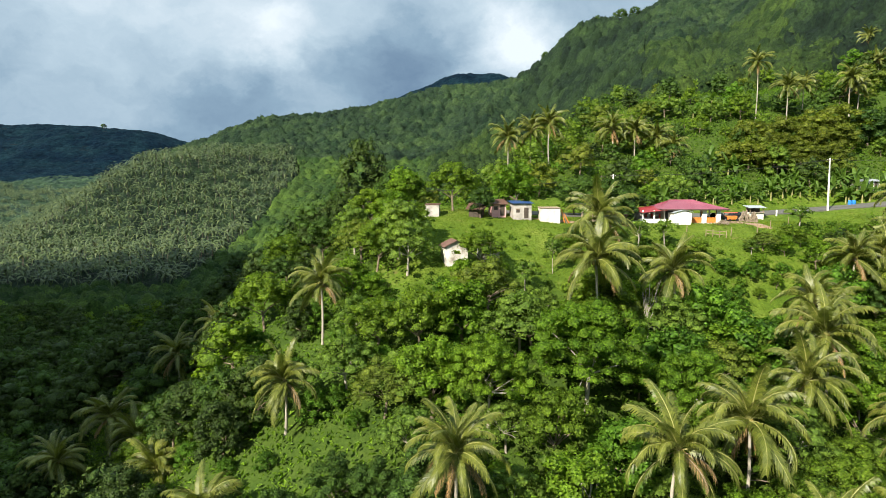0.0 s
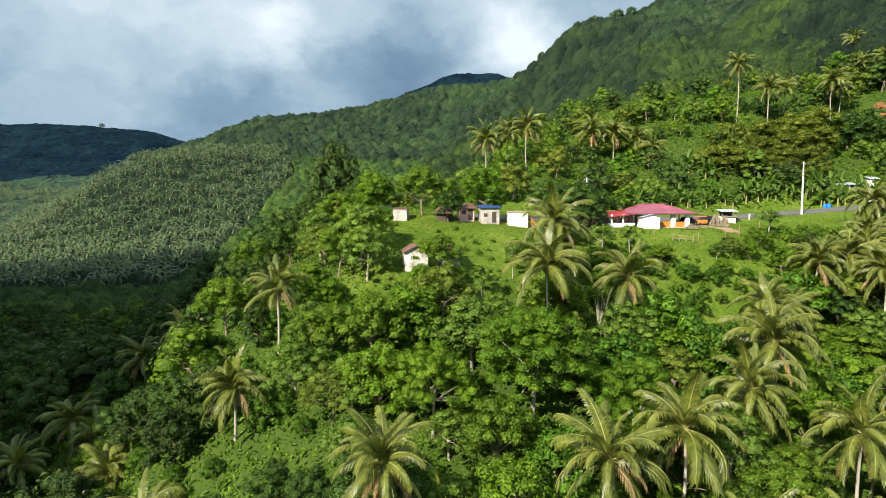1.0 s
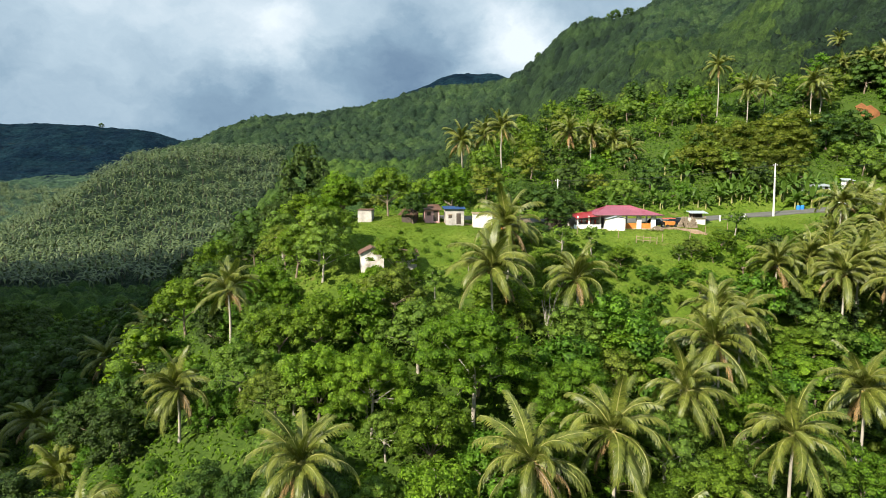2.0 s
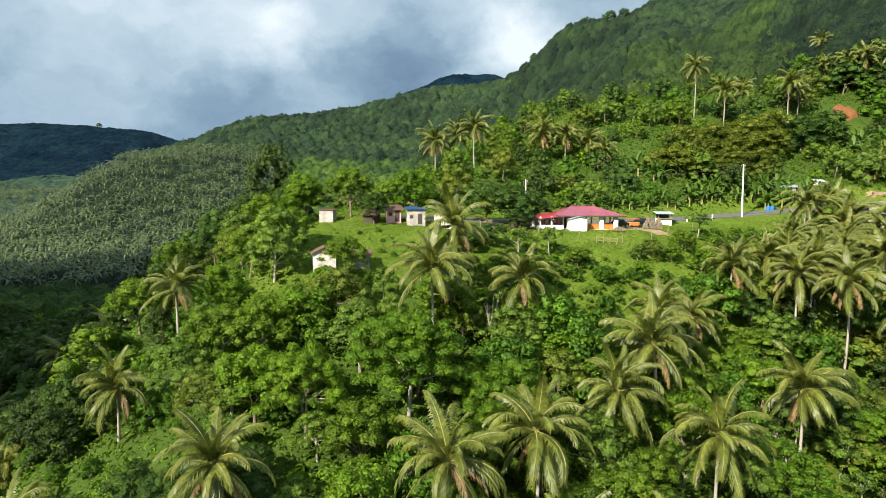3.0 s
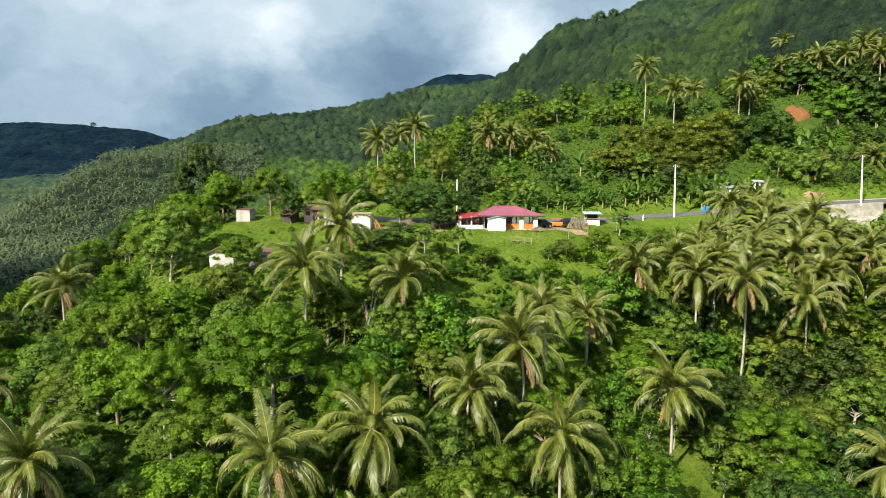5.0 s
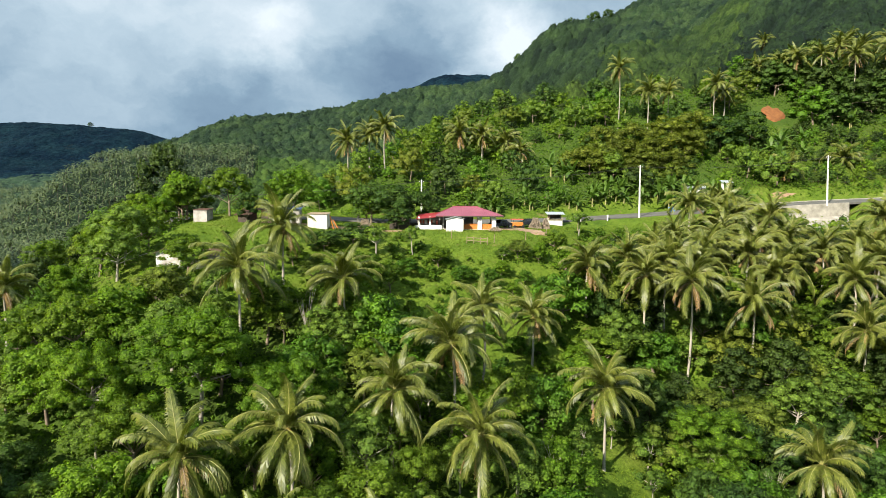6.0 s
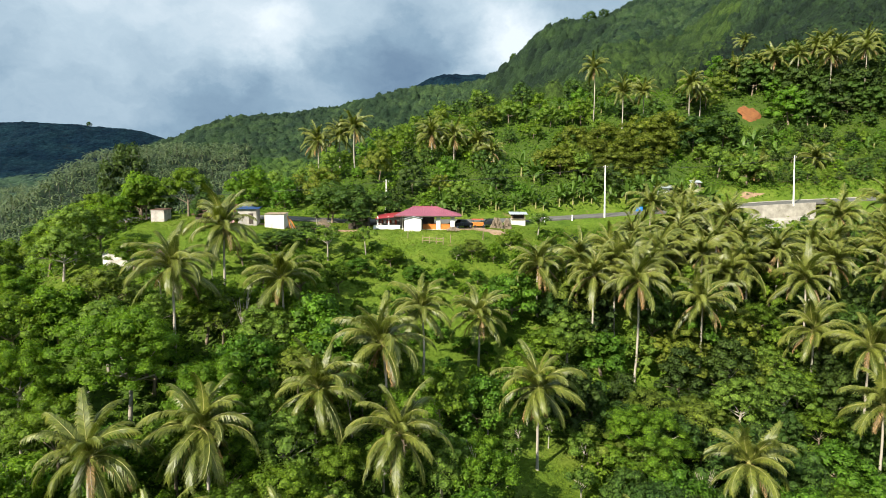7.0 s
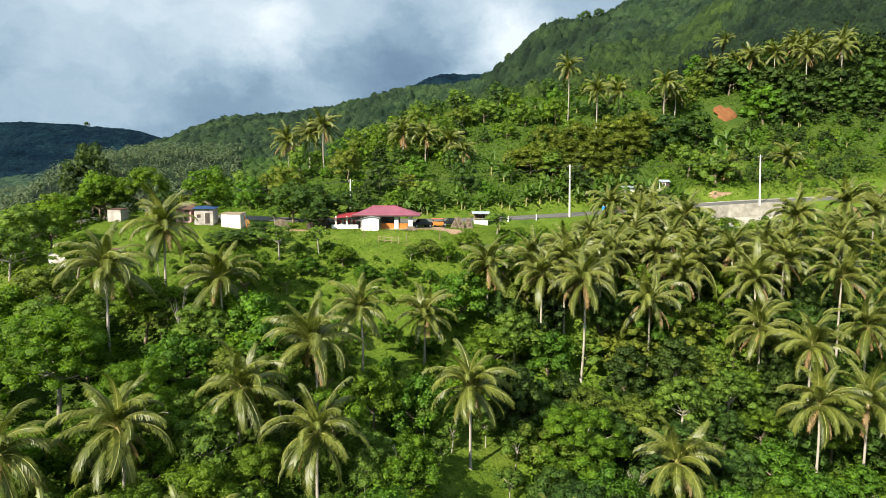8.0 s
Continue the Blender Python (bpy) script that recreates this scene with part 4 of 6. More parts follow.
def layered_crown(seed, radius, height, layers, leaves, size):
    """A feathery crown: loose tilted sprays of small leaves at the ends of spreading limbs."""
    rng = np.random.default_rng(seed)
    cs, ns, ds, mids, radii = [], [], [], [], []
    big = math.sqrt(50 / layers)
    for k in range(layers):
        a = 2.4 * k + rng.uniform(-0.4, 0.4)
        q = (k + 0.5) / layers
        lobe = 1 + 0.15 * math.sin(3 * a + seed)
        rr = radius * lobe * math.sqrt(max(0.05, 1 - q * 0.95)) * rng.uniform(0.5, 1.05)
        c = np.array([rr * math.cos(a), rr * math.sin(a), height * (0.50 + 0.44 * q + rng.uniform(-0.08, 0.08))])
        mids.append(c)
        pr = radius * big * rng.uniform(0.17, 0.31)
        radii.append(0.62 * pr)
        ang = rng.uniform(0, 6.283, leaves)
        w = np.sqrt(rng.uniform(0, 1, leaves)) * (1 + 0.45 * np.sin(5 * ang + k) * np.cos(2 * ang + 3 * k))
        px, py = pr * w * np.cos(ang), pr * w * np.sin(ang)
        pz = -0.45 * pr * w ** 2 + rng.normal(0, 0.17 * pr, leaves) - 0.4 * (px * math.cos(a) + py * math.sin(a))
        cs.append(c + np.stack([px, py, pz], 1))
        d = np.stack([0.7 * px / pr + 0.45 * math.cos(a), 0.7 * py / pr + 0.45 * math.sin(a), np.full(leaves, 0.8)], 1)
        ns.append(d)
        ds.append(d)
    v, f = leaf_quads(np.concatenate(cs), np.concatenate(ns), size, rng, 0.45, 0.1)
    nr = rounded(np.concatenate(ds), 0.1, rng, 0.36)
    inside = [c - np.array([0, 0, 0.5 * r]) for c, r in zip(mids, radii)]
    return (*with_cores(v, f, nr, inside, radii, 0.62, rng), mids[::max(1, layers // 14)])


NORMALS = {}


def leafy_mesh(name, v, f, nr, material):
    me = with_material(mesh_of(name, v, f, True), material)
    me.normals_split_custom_set_from_vertices(nr.astype(np.float32))
    NORMALS[me] = nr
    return me


def limbs_to(mids, trunk_r, fork, seed, lean=0.3):
    """A tapered trunk that forks into limbs reaching the clumps."""
    rr = random.Random(seed)
    top = Vector((rr.uniform(-lean, lean), rr.uniform(-lean, lean), fork))
    ts = [tube([(0, 0, -0.8), (0.03, 0.02, 0.2), tuple(top * 0.55), tuple(top)], (trunk_r * 1.35, trunk_r * 1.1, trunk_r * 0.9, trunk_r * 0.75), 7)]
    for c in mids:
        c = Vector(c)
        start = top * rr.uniform(0.75, 1.0)
        mid = start.lerp(c, 0.5) + Vector((rr.uniform(-0.2, 0.2), rr.uniform(-0.2, 0.2), 0.15))
        ts.append(tube([tuple(start), tuple(mid), tuple(c)], (trunk_r * 0.5, trunk_r * 0.32, trunk_r * 0.1), 5))
    return tubes(ts)


TREES = {}
FULL = ("dense", "broad", "dark", "bright", "feather", "olive", "vine")
UPPER = ("upper", "upper_dark", "upper_olive", "upper_bright")


def make_kind(kind, leaf, bark, count, maker, label, trunk_r=0.16, fork=2.6, share=(1.0, 1.0), limbs=9):
    """Some shapes of a kind of tree; those seen from farther off also as crowns of fewer, larger leaves."""
    if share == (1.0, 1.0) and kind in FULL:
        make_kind("far_" + kind, leaf, bark, count, maker, label, trunk_r, fork, (0.55, 1.3), 6)
    if share == (1.0, 1.0) and kind in UPPER:
        make_kind("low_" + kind, leaf, bark, count, maker, label, trunk_r, fork, (0.30, 1.5), 2)
    TREES[kind] = ([], label)
    for s in range(count):
        v, f, nr, mids = maker(s, *share)
        crown = leafy_mesh("crown", v, f, nr, leaf)
        tv, tf = limbs_to(mids[:limbs], trunk_r, fork, s)
        trunk = with_material(mesh_of("trunk", tv, tf, True), bark)
        TREES[kind][0].append((crown, trunk))


make_kind("broad", LEAF["broad"], BARK, 3, lambda s, n, w: clump_crown(10 + s, 3.6, 7.4, 46, int(150 * n), 0.21 * w), "leafy green broadleaf tree on the hillside")
make_kind("dark", LEAF["dark"], BARK, 3, lambda s, n, w: clump_crown(20 + s, 3.6, 7.8, 46, int(150 * n), 0.21 * w, 0.85, 0.36), "dense dark green tree on the hillside", fork=2.2)
make_kind("bright", LEAF["bright"], BARK, 3, lambda s, n, w: clump_crown(30 + s, 3.2, 6.8, 40, int(140 * n), 0.23 * w, 0.8, 0.34, 0.62), "bright yellow-green leafy tree on the hillside", fork=2.2)
make_kind("feather", LEAF["feather"], PALE_BARK, 4, lambda s, n, w: layered_crown(40 + s, 4.2, 7.4, 56, int(100 * n), 0.21 * w), "spreading feathery-leaved tree in loose green layers", fork=3.2)
make_kind("olive", LEAF["olive"], BARK, 3, lambda s, n, w: layered_crown(50 + s, 4.2, 7.0, 56, int(100 * n), 0.21 * w), "spreading olive-green tree with loose layered foliage", fork=2.8)
make_kind("vine", LEAF["vine"], BARK, 3, lambda s, n, w: clump_crown(60 + s, 3.0, 4.6, 34, int(150 * n), 0.20 * w, 0.8, 0.18, 0.75), "low tree smothered by broad-leaved green creeper", fork=1.4)
make_kind("dense", LEAF["sombre"], BARK, 2, lambda s, n, w: clump_crown(130 + s, 3.8, 7.4, 50, int(140 * n), 0.24 * w, 0.85, 0.14), "dense blackish green dome-shaped tree on the hillside", fork=1.6)
make_kind("spreading", LEAF["bright"], PALE_BARK, 3, lambda s, n, w: clump_crown(140 + s, 7.0, 12.0, 110, 130, 0.23, 0.72, 0.44), "large spreading leafy tree with a broad green crown", 0.22, 6.0)
make_kind("bush", LEAF["weed"], BARK, 4, lambda s, n, w: clump_crown(70 + s, 1.6, 2.2, 8, 18, 0.44, 0.8, 0.2, 0.6), "low green bush in the grass", 0.05, 0.6, limbs=2)
make_kind("thin", LEAF["feather"], PALE_BARK, 3, lambda s, n, w: clump_crown(80 + s, 1.9, 5.2, 9, 40, 0.34, 0.7, 0.6), "slender pale-trunked tree with a thin open crown", 0.10, 3.2)
make_kind("upper", LEAF["broad"], BARK, 3, lambda s, n, w: clump_crown(90 + s, 3.9, 7.6, 40 if n == 1 else 26, int(80 * n), 0.34 * w, 0.8, 0.16), "green broadleaf tree higher on the mountainside", limbs=2)
make_kind("upper_dark", LEAF["dark"], BARK, 3, lambda s, n, w: clump_crown(100 + s, 3.9, 7.8, 40 if n == 1 else 26, int(80 * n), 0.34 * w, 0.85, 0.16), "dark green tree higher on the mountainside", limbs=2)
make_kind("upper_olive", LEAF["russet"], BARK, 3, lambda s, n, w: clump_crown(110 + s, 4.3, 6.6, 46 if n == 1 else 28, int(84 * n), 0.32 * w, 0.75, 0.22), "brownish olive spreading tree higher on the mountainside", limbs=4)
make_kind("upper_bright", LEAF["weed"], BARK, 2, lambda s, n, w: clump_crown(120 + s, 3.5, 6.0, 34 if n == 1 else 24, int(72 * n), 0.34 * w, 0.8, 0.10), "light green tree higher on the mountainside", limbs=2)
BASE_H = {"spreading": 12.0, "dense": 7.4, "broad": 7.4, "dark": 7.8, "bright": 6.8, "feather": 7.4, "olive": 7.0, "vine": 4.6, "bush": 2.2, "thin": 5.2, "upper": 7.6, "upper_dark": 7.8, "upper_olive": 6.6, "upper_bright": 6.0}
BASE_R = {"spreading": 7.0, "dense": 3.8, "broad": 3.6, "dark": 3.6, "bright": 3.2, "feather": 4.2, "olive": 4.2, "vine": 3.0, "bush": 1.6, "thin": 1.9, "upper": 3.8, "upper_dark": 3.8, "upper_olive": 4.2, "upper_bright": 3.4}
NAMES = {"bush": "bush", "vine": "creeper_tree", "thin": "slender_tree"}
rt = random.Random(11)


def tree(kind, x, y, height, radius=None, sink=0.25):
    variants, label = TREES["far_" + kind if kind in FULL and y > 60 else kind]
    crown, trunk = variants[rt.randrange(len(variants))]
    sz = height / BASE_H[kind]
    sx = sz if radius is None else radius / BASE_R[kind]
    e = empty(NAMES.get(kind, "tree"), x, y, land_at(x, y) - sink, rt.uniform(0, 360))
    e.scale = (sx, sx, sz)
    tagged(e, label, "bush" if kind == "bush" else "tree", "hillside " + ("bushes" if kind == "bush" else "trees"))
    link("trunk", trunk, e)
    link("crown", crown, e)
    return e


WOODS = []
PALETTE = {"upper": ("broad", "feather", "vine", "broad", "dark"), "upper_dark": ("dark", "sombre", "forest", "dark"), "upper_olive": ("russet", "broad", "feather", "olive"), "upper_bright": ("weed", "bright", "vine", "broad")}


def wood_tree(kind, x, y, height):
    """Notes a tree for the joined woods above the road and in the valley."""
    s = height / BASE_H[kind]
    # at upper right and in the left valley, darker leaves stand in for shade
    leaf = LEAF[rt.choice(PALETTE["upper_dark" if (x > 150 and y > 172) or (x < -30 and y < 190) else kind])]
    WOODS.append(("low_" + kind, leaf, rt.randrange(len(TREES["low_" + kind][0])), x, y, land_at(x, y) - 0.25, s * rt.uniform(0.9, 1.15), s, rt.uniform(0, 6.283)))


def arrays_of(me):
    v = np.zeros(len(me.vertices) * 3, np.float32)
    me.vertices.foreach_get("co", v)
    f = np.zeros(len(me.loops), np.int32)
    me.loops.foreach_get("vertex_index", f)
    return v.reshape(-1, 3), f.reshape(len(me.polygons), -1)


def build_woods(name, label):
    """All noted trees as one mesh of crowns, with a material for each kind, and one of trunks."""
    groups = {}
    for kind, leaf, k, x, y, z, sx, sz, a in WOODS:
        crown, trunk = TREES[kind][0][k]
        for me in (crown, trunk):
            v, f = groups.setdefault(me, (*arrays_of(me), []))[:2]
            c, s = math.cos(a), math.sin(a)
            w = np.stack([sx * (c * v[:, 0] - s * v[:, 1]) + x, sx * (s * v[:, 0] + c * v[:, 1]) + y, sz * v[:, 2] + z], 1)
            nr = NORMALS.get(me)
            wn = np.zeros_like(w) if nr is None else np.stack([c * nr[:, 0] - s * nr[:, 1], s * nr[:, 0] + c * nr[:, 1], nr[:, 2]], 1)
            groups[me][2].append((w, wn, leaf if me is crown else me.materials[0]))
    for what in ("crown", "trunk"):
        verts, faces, mats, slot, norms, o = [], [], [], [], [], 0
        for me, (v, f, copies) in groups.items():
            if not me.name.startswith(what):
                continue
            for w, wn, mat in copies:
                if mat not in mats:
                    mats.append(mat)
                norms.append(wn)
                verts.append(w)
                faces.append(f + o)
                slot.append(np.full(len(f), mats.index(mat), np.int32))
                o += len(w)
        me = mesh_of(name + "_" + what, np.concatenate(verts), np.concatenate(faces), True)
        for mat in mats:
            me.materials.append(mat)
        me.polygons.foreach_set("material_index", np.concatenate(slot))
        if what == "crown":
            me.normals_split_custom_set_from_vertices(np.concatenate(norms).astype(np.float32))
        tagged(new(name if what == "crown" else name + "_trunks", me), label if what == "crown" else "trunks and limbs of the trees above the road", "forest", kind="stuff")
    WOODS.clear()


# ---- coconut palms ----
def frond_mesh(seed, length, rise, droop, pairs, leaflet, dead=False, segs=2, wide=0.085):
    """A feather-shaped frond that leaves the crown along +y at the rise angle and bends down."""
    rng = np.random.default_rng(seed)
    n = 9 if segs == 2 else 6
    p, pts, tans = np.zeros(3), [], []
    for i in range(n + 1):
        s = i / n
        a = radians(rise - droop * s ** 1.35)
        d = np.array([0.06 * math.sin(3 * s + seed), math.cos(a), math.sin(a)])
        pts.append(p.copy())
        tans.append(d / np.linalg.norm(d))
        p = p + d * length / n
    pts, tans = np.array(pts), np.array(tans)
    verts, faces = [], []
    tv, tf = tube([tuple(q) for q in pts], [0.052 * (1 - 0.8 * i / n) for i in range(n + 1)], 3)
    for q in tf:
        faces += [(q[0], q[1], q[2]), (q[0], q[2], q[3])]
    verts += tv
    stalk = len(faces)
    for i in range(pairs):
        s = 0.10 + 0.89 * (i + rng.uniform(-0.3, 0.3)) / pairs
        k = min(int(s * n), n - 1)
        u = s * n - k
        base = pts[k] * (1 - u) + pts[k + 1] * u
        t = tans[k] * (1 - u) + tans[k + 1] * u
        side0 = np.array([1.0, 0, 0])
        up = np.cross(side0, t)
        up = up if up[2] > 0 else -up
        ln = leaflet * (0.35 + 0.65 * math.sin(math.pi * min(1, 0.14 + 0.80 * s))) * rng.uniform(0.85, 1.12)
        for sg in (-1, 1):
            d = side0 * sg * (0.70 - 0.28 * s) + t * (0.50 + 0.35 * s) + up * (0.18 - 0.2 * s) + rng.normal(0, 0.045, 3)
            d /= np.linalg.norm(d)
            hang = np.array([0, 0, -1.0]) * (0.95 if dead else 0.66) * ln
            mid = base + d * ln * 0.52 + hang * 0.12
            tip = base + d * ln * 0.90 + hang * rng.uniform(0.55, 0.95)
            w = t * wide
            o = len(verts)
            if segs == 2:
                verts += [tuple(base - w * 0.5), tuple(base + w * 0.5), tuple(mid + w * 0.55), tuple(mid - w * 0.55), tuple(tip)]
                faces += [(o, o + 1, o + 2), (o, o + 2, o + 3), (o + 3, o + 2, o + 4)]
            else:
                verts += [tuple(base - w * 0.6), tuple(base + w * 0.6), tuple(tip)]
                faces += [(o, o + 1, o + 2)]
    me = with_material(mesh_of("frond", verts, faces), DEAD_FROND if dead else FROND)
    me.materials.append(DRY if dead else RACHIS)
    me.polygons.foreach_set("material_index", np.repeat((1, 0), (stalk, len(faces) - stalk)).astype(np.int32))
    return me


BENDS = ((84, 52), (70, 88), (50, 106), (20, 98), (-24, 54))
FRONDS = {
    "near": [[frond_mesh(10 * k + s, 5.2, r, dr, 60, 1.15, wide=0.10) for s in range(3)] for k, (r, dr) in enumerate(BENDS)],
    "far": [[frond_mesh(200 + 10 * k + s, 5.2, r, dr, 34, 1.25, segs=1, wide=0.22) for s in range(2)] for k, (r, dr) in enumerate(BENDS)],
}
OLD = {
    "near": [frond_mesh(300 + s, 4.4, r, dr, 30, 0.9, True) for s, (r, dr) in enumerate(((-50, 36), (-32, 50), (-14, 66)))],
    "far": [frond_mesh(310 + s, 4.4, r, dr, 18, 1.0, True, 1, 0.2) for s, (r, dr) in enumerate(((-50, 36), (-22, 60)))],
}


def trunk_mesh(seed, bend):
    pts, rad = [], []
    for i in range(15):
        s = i / 14
        pts.append((bend * (s - s * s) * 4 * 0.5, 0.3 * bend * math.sin(3 * s), s))
        rad.append(0.17 * (1 - 0.40 * s) + (0.10 if i == 0 else 0.0) + (0.012 if i % 2 else 0.0))
    v, f = tube([(p[0], p[1], p[2] * 10) for p in pts], rad, 8)
    return with_material(mesh_of("trunk", [(a, b2, c / 10) for a, b2, c in v], f, True), PALM_BARK)


PALM_TRUNKS = [trunk_mesh(s, b2) for s, b2 in enumerate((0.25, -0.5, 0.7, -0.2))]


def coconut_cluster(seed):
    rr = random.Random(seed)
    bm = bmesh.new()
    for i in range(8):
        a = rr.uniform(0, 6.28)
        m = Matrix.LocRotScale((0.28 * math.cos(a), 0.28 * math.sin(a), rr.uniform(-0.55, -0.15)), None, (0.85, 0.85, 1.15))
        bmesh.ops.create_icosphere(bm, subdivisions=1, radius=0.15, matrix=m)
    for i in range(5):
        a = rr.uniform(0, 6.28)
        v, f = tube([(0, 0, 0.05), (0.25 * math.cos(a), 0.25 * math.sin(a), 0.1), (0.5 * math.cos(a), 0.5 * math.sin(a), -0.25)], (0.03, 0.025, 0.01), 4)
        vs = [bm.verts.new(q) for q in v]
        for q in f:
            bm.faces.new([vs[k] for k in q])
    me = bpy.data.meshes.new("fruit_stalk")
    bm.to_mesh(me)
    bm.free()
    return with_material(me, COCONUT)


COCONUTS = [coconut_cluster(s) for s in range(3)]
rp = random.Random(5)


def palm(x, y, crown_z, size=1.0, detail="near", dead=1, ground=None):
    """A coconut palm whose crown sits at crown_z, over the ground at its foot."""
    z = land_at(x, y) if ground is None else ground
    h = max(crown_z - z, 2.5)
    e = tagged(empty("coconut_palm", x, y, z), "tall coconut palm with arching green fronds and a slim pale trunk", "palm", "coconut palms")
    if h < 4:
        tagged(e, "young short coconut palm with arching green fronds")
    t = link("trunk", PALM_TRUNKS[rp.randrange(4)], e, Matrix.LocRotScale((0, 0, -0.3), Euler((0, 0, rp.uniform(0, 6.28))), (1, 1, h + 0.3)))
    tiers = ((0, 3), (1, 6), (2, 7), (3, 7), (4, 5))
    a = rp.uniform(0, 6.28)
    lean = Euler((rp.uniform(-0.12, 0.12), rp.uniform(-0.12, 0.12), 0)).to_matrix().to_4x4()
    for tier, n in tiers:
        for i in range(n):
            a += 2.39996 + rp.uniform(-0.25, 0.25)
            s = size * rp.uniform(0.84, 1.18)
            me = rp.choice(FRONDS[detail][tier])
            m = Matrix.Translation((0, 0, h)) @ lean @ Euler((radians(rp.uniform(-13, 13)), radians(rp.uniform(-22, 22)), a), "XYZ").to_matrix().to_4x4() @ Matrix.Scale(s, 4)
            link("frond", me, e, m)
    for i in range(dead + 1 + rp.randrange(4)):
        m = Matrix.Translation((0, 0, h - 0.15)) @ Euler((0, 0, rp.uniform(0, 6.28))).to_matrix().to_4x4() @ Matrix.Scale(size * rp.uniform(0.8, 1.0), 4)
        tagged(link("dry_frond", rp.choice(OLD[detail]), e, m), "hanging brown dry frond")
    link("fruit_stalk", rp.choice(COCONUTS), e, Matrix.Translation((0, 0, h)))
    return e


# x, y, height of the crown's heart, size
NEAR_PALMS = [
    (16.1, 63.6, 1.2, 1.0, 1), (18.7, 72.2, 5.0, 1.0, 1), (26.4, 69.0, -0.8, 0.95, 0), (-14.6, 70.9, -2.4, 0.8, 1), (-35.6, 94.3, -13.3, 0.95, 0),
    (-42.0, 93.0, -17.3, 0.95, 2), (-16.5, 60.5, -11.0, 0.85, 1), (-43.0, 81.4, -26.0, 0.95, 0), (0.9, 41.5, -10.2, 0.85, 1), (25.1, 47.8, -10.2, 1.0, 1),
    (17.9, 43.9, -11.0, 0.95, 1), (33.6, 54.2, -9.0, 0.95, 0), (39.0, 60.4, -6.2, 1.05, 0), (41.5, 50.2, -11.6, 0.95, 1), (50.1, 78.1, -7.0, 0.9, 1),
    (42.7, 69.0, -4.2, 0.85, 0), (55.6, 61.8, -11.3, 1.0, 1), (59.2, 86.7, -1.3, 0.95, 2), (66.4, 82.7, -2.0, 0.95, 1), (71.4, 79.4, -2.3, 1.0, 2),
    (70.2, 85.4, -0.9, 0.95, 0), (81.2, 81.5, -5.6, 1.0, 2), (97.7, 85.7, -3.0, 1.05, 1), (99.0, 73.4, -9.7, 1.0, 1), (96.0, 80.3, -9.2, 1.0, 0),
    (76.3, 57.4, -17.6, 0.95, 0), (110.2, 85.5, -2.6, 1.0, 1), (95.5, 65.7, -14.5, 1.0, 1), (102.0, 67.0, -14.8, 1.05, 0), (82.2, 97.2, -2.0, 0.95, 1),
    (25.9, 37.6, -14.8, 0.9, 0), (34.5, 39.6, -15.6, 0.9, 0), (-48.0, 84.0, -24.0, 0.95, 1), (-52.0, 78.0, -28.0, 0.9, 0), (-33.0, 66.0, -24.5, 0.9, 0),
    (-22.0, 52.0, -20.5, 0.8, 0), (63.0, 47.0, -20.0, 0.9, 0), (75.8, 88.6, -1.4, 0.95, 1), (88.2, 89.4, -3.0, 1.0, 0), (104.5, 90.5, -1.0, 0.95, 1),
    (118.0, 84.0, -3.4, 1.0, 1), (120.5, 78.0, -7.5, 1.0, 0), (108.5, 77.0, -8.0, 1.0, 1),
]
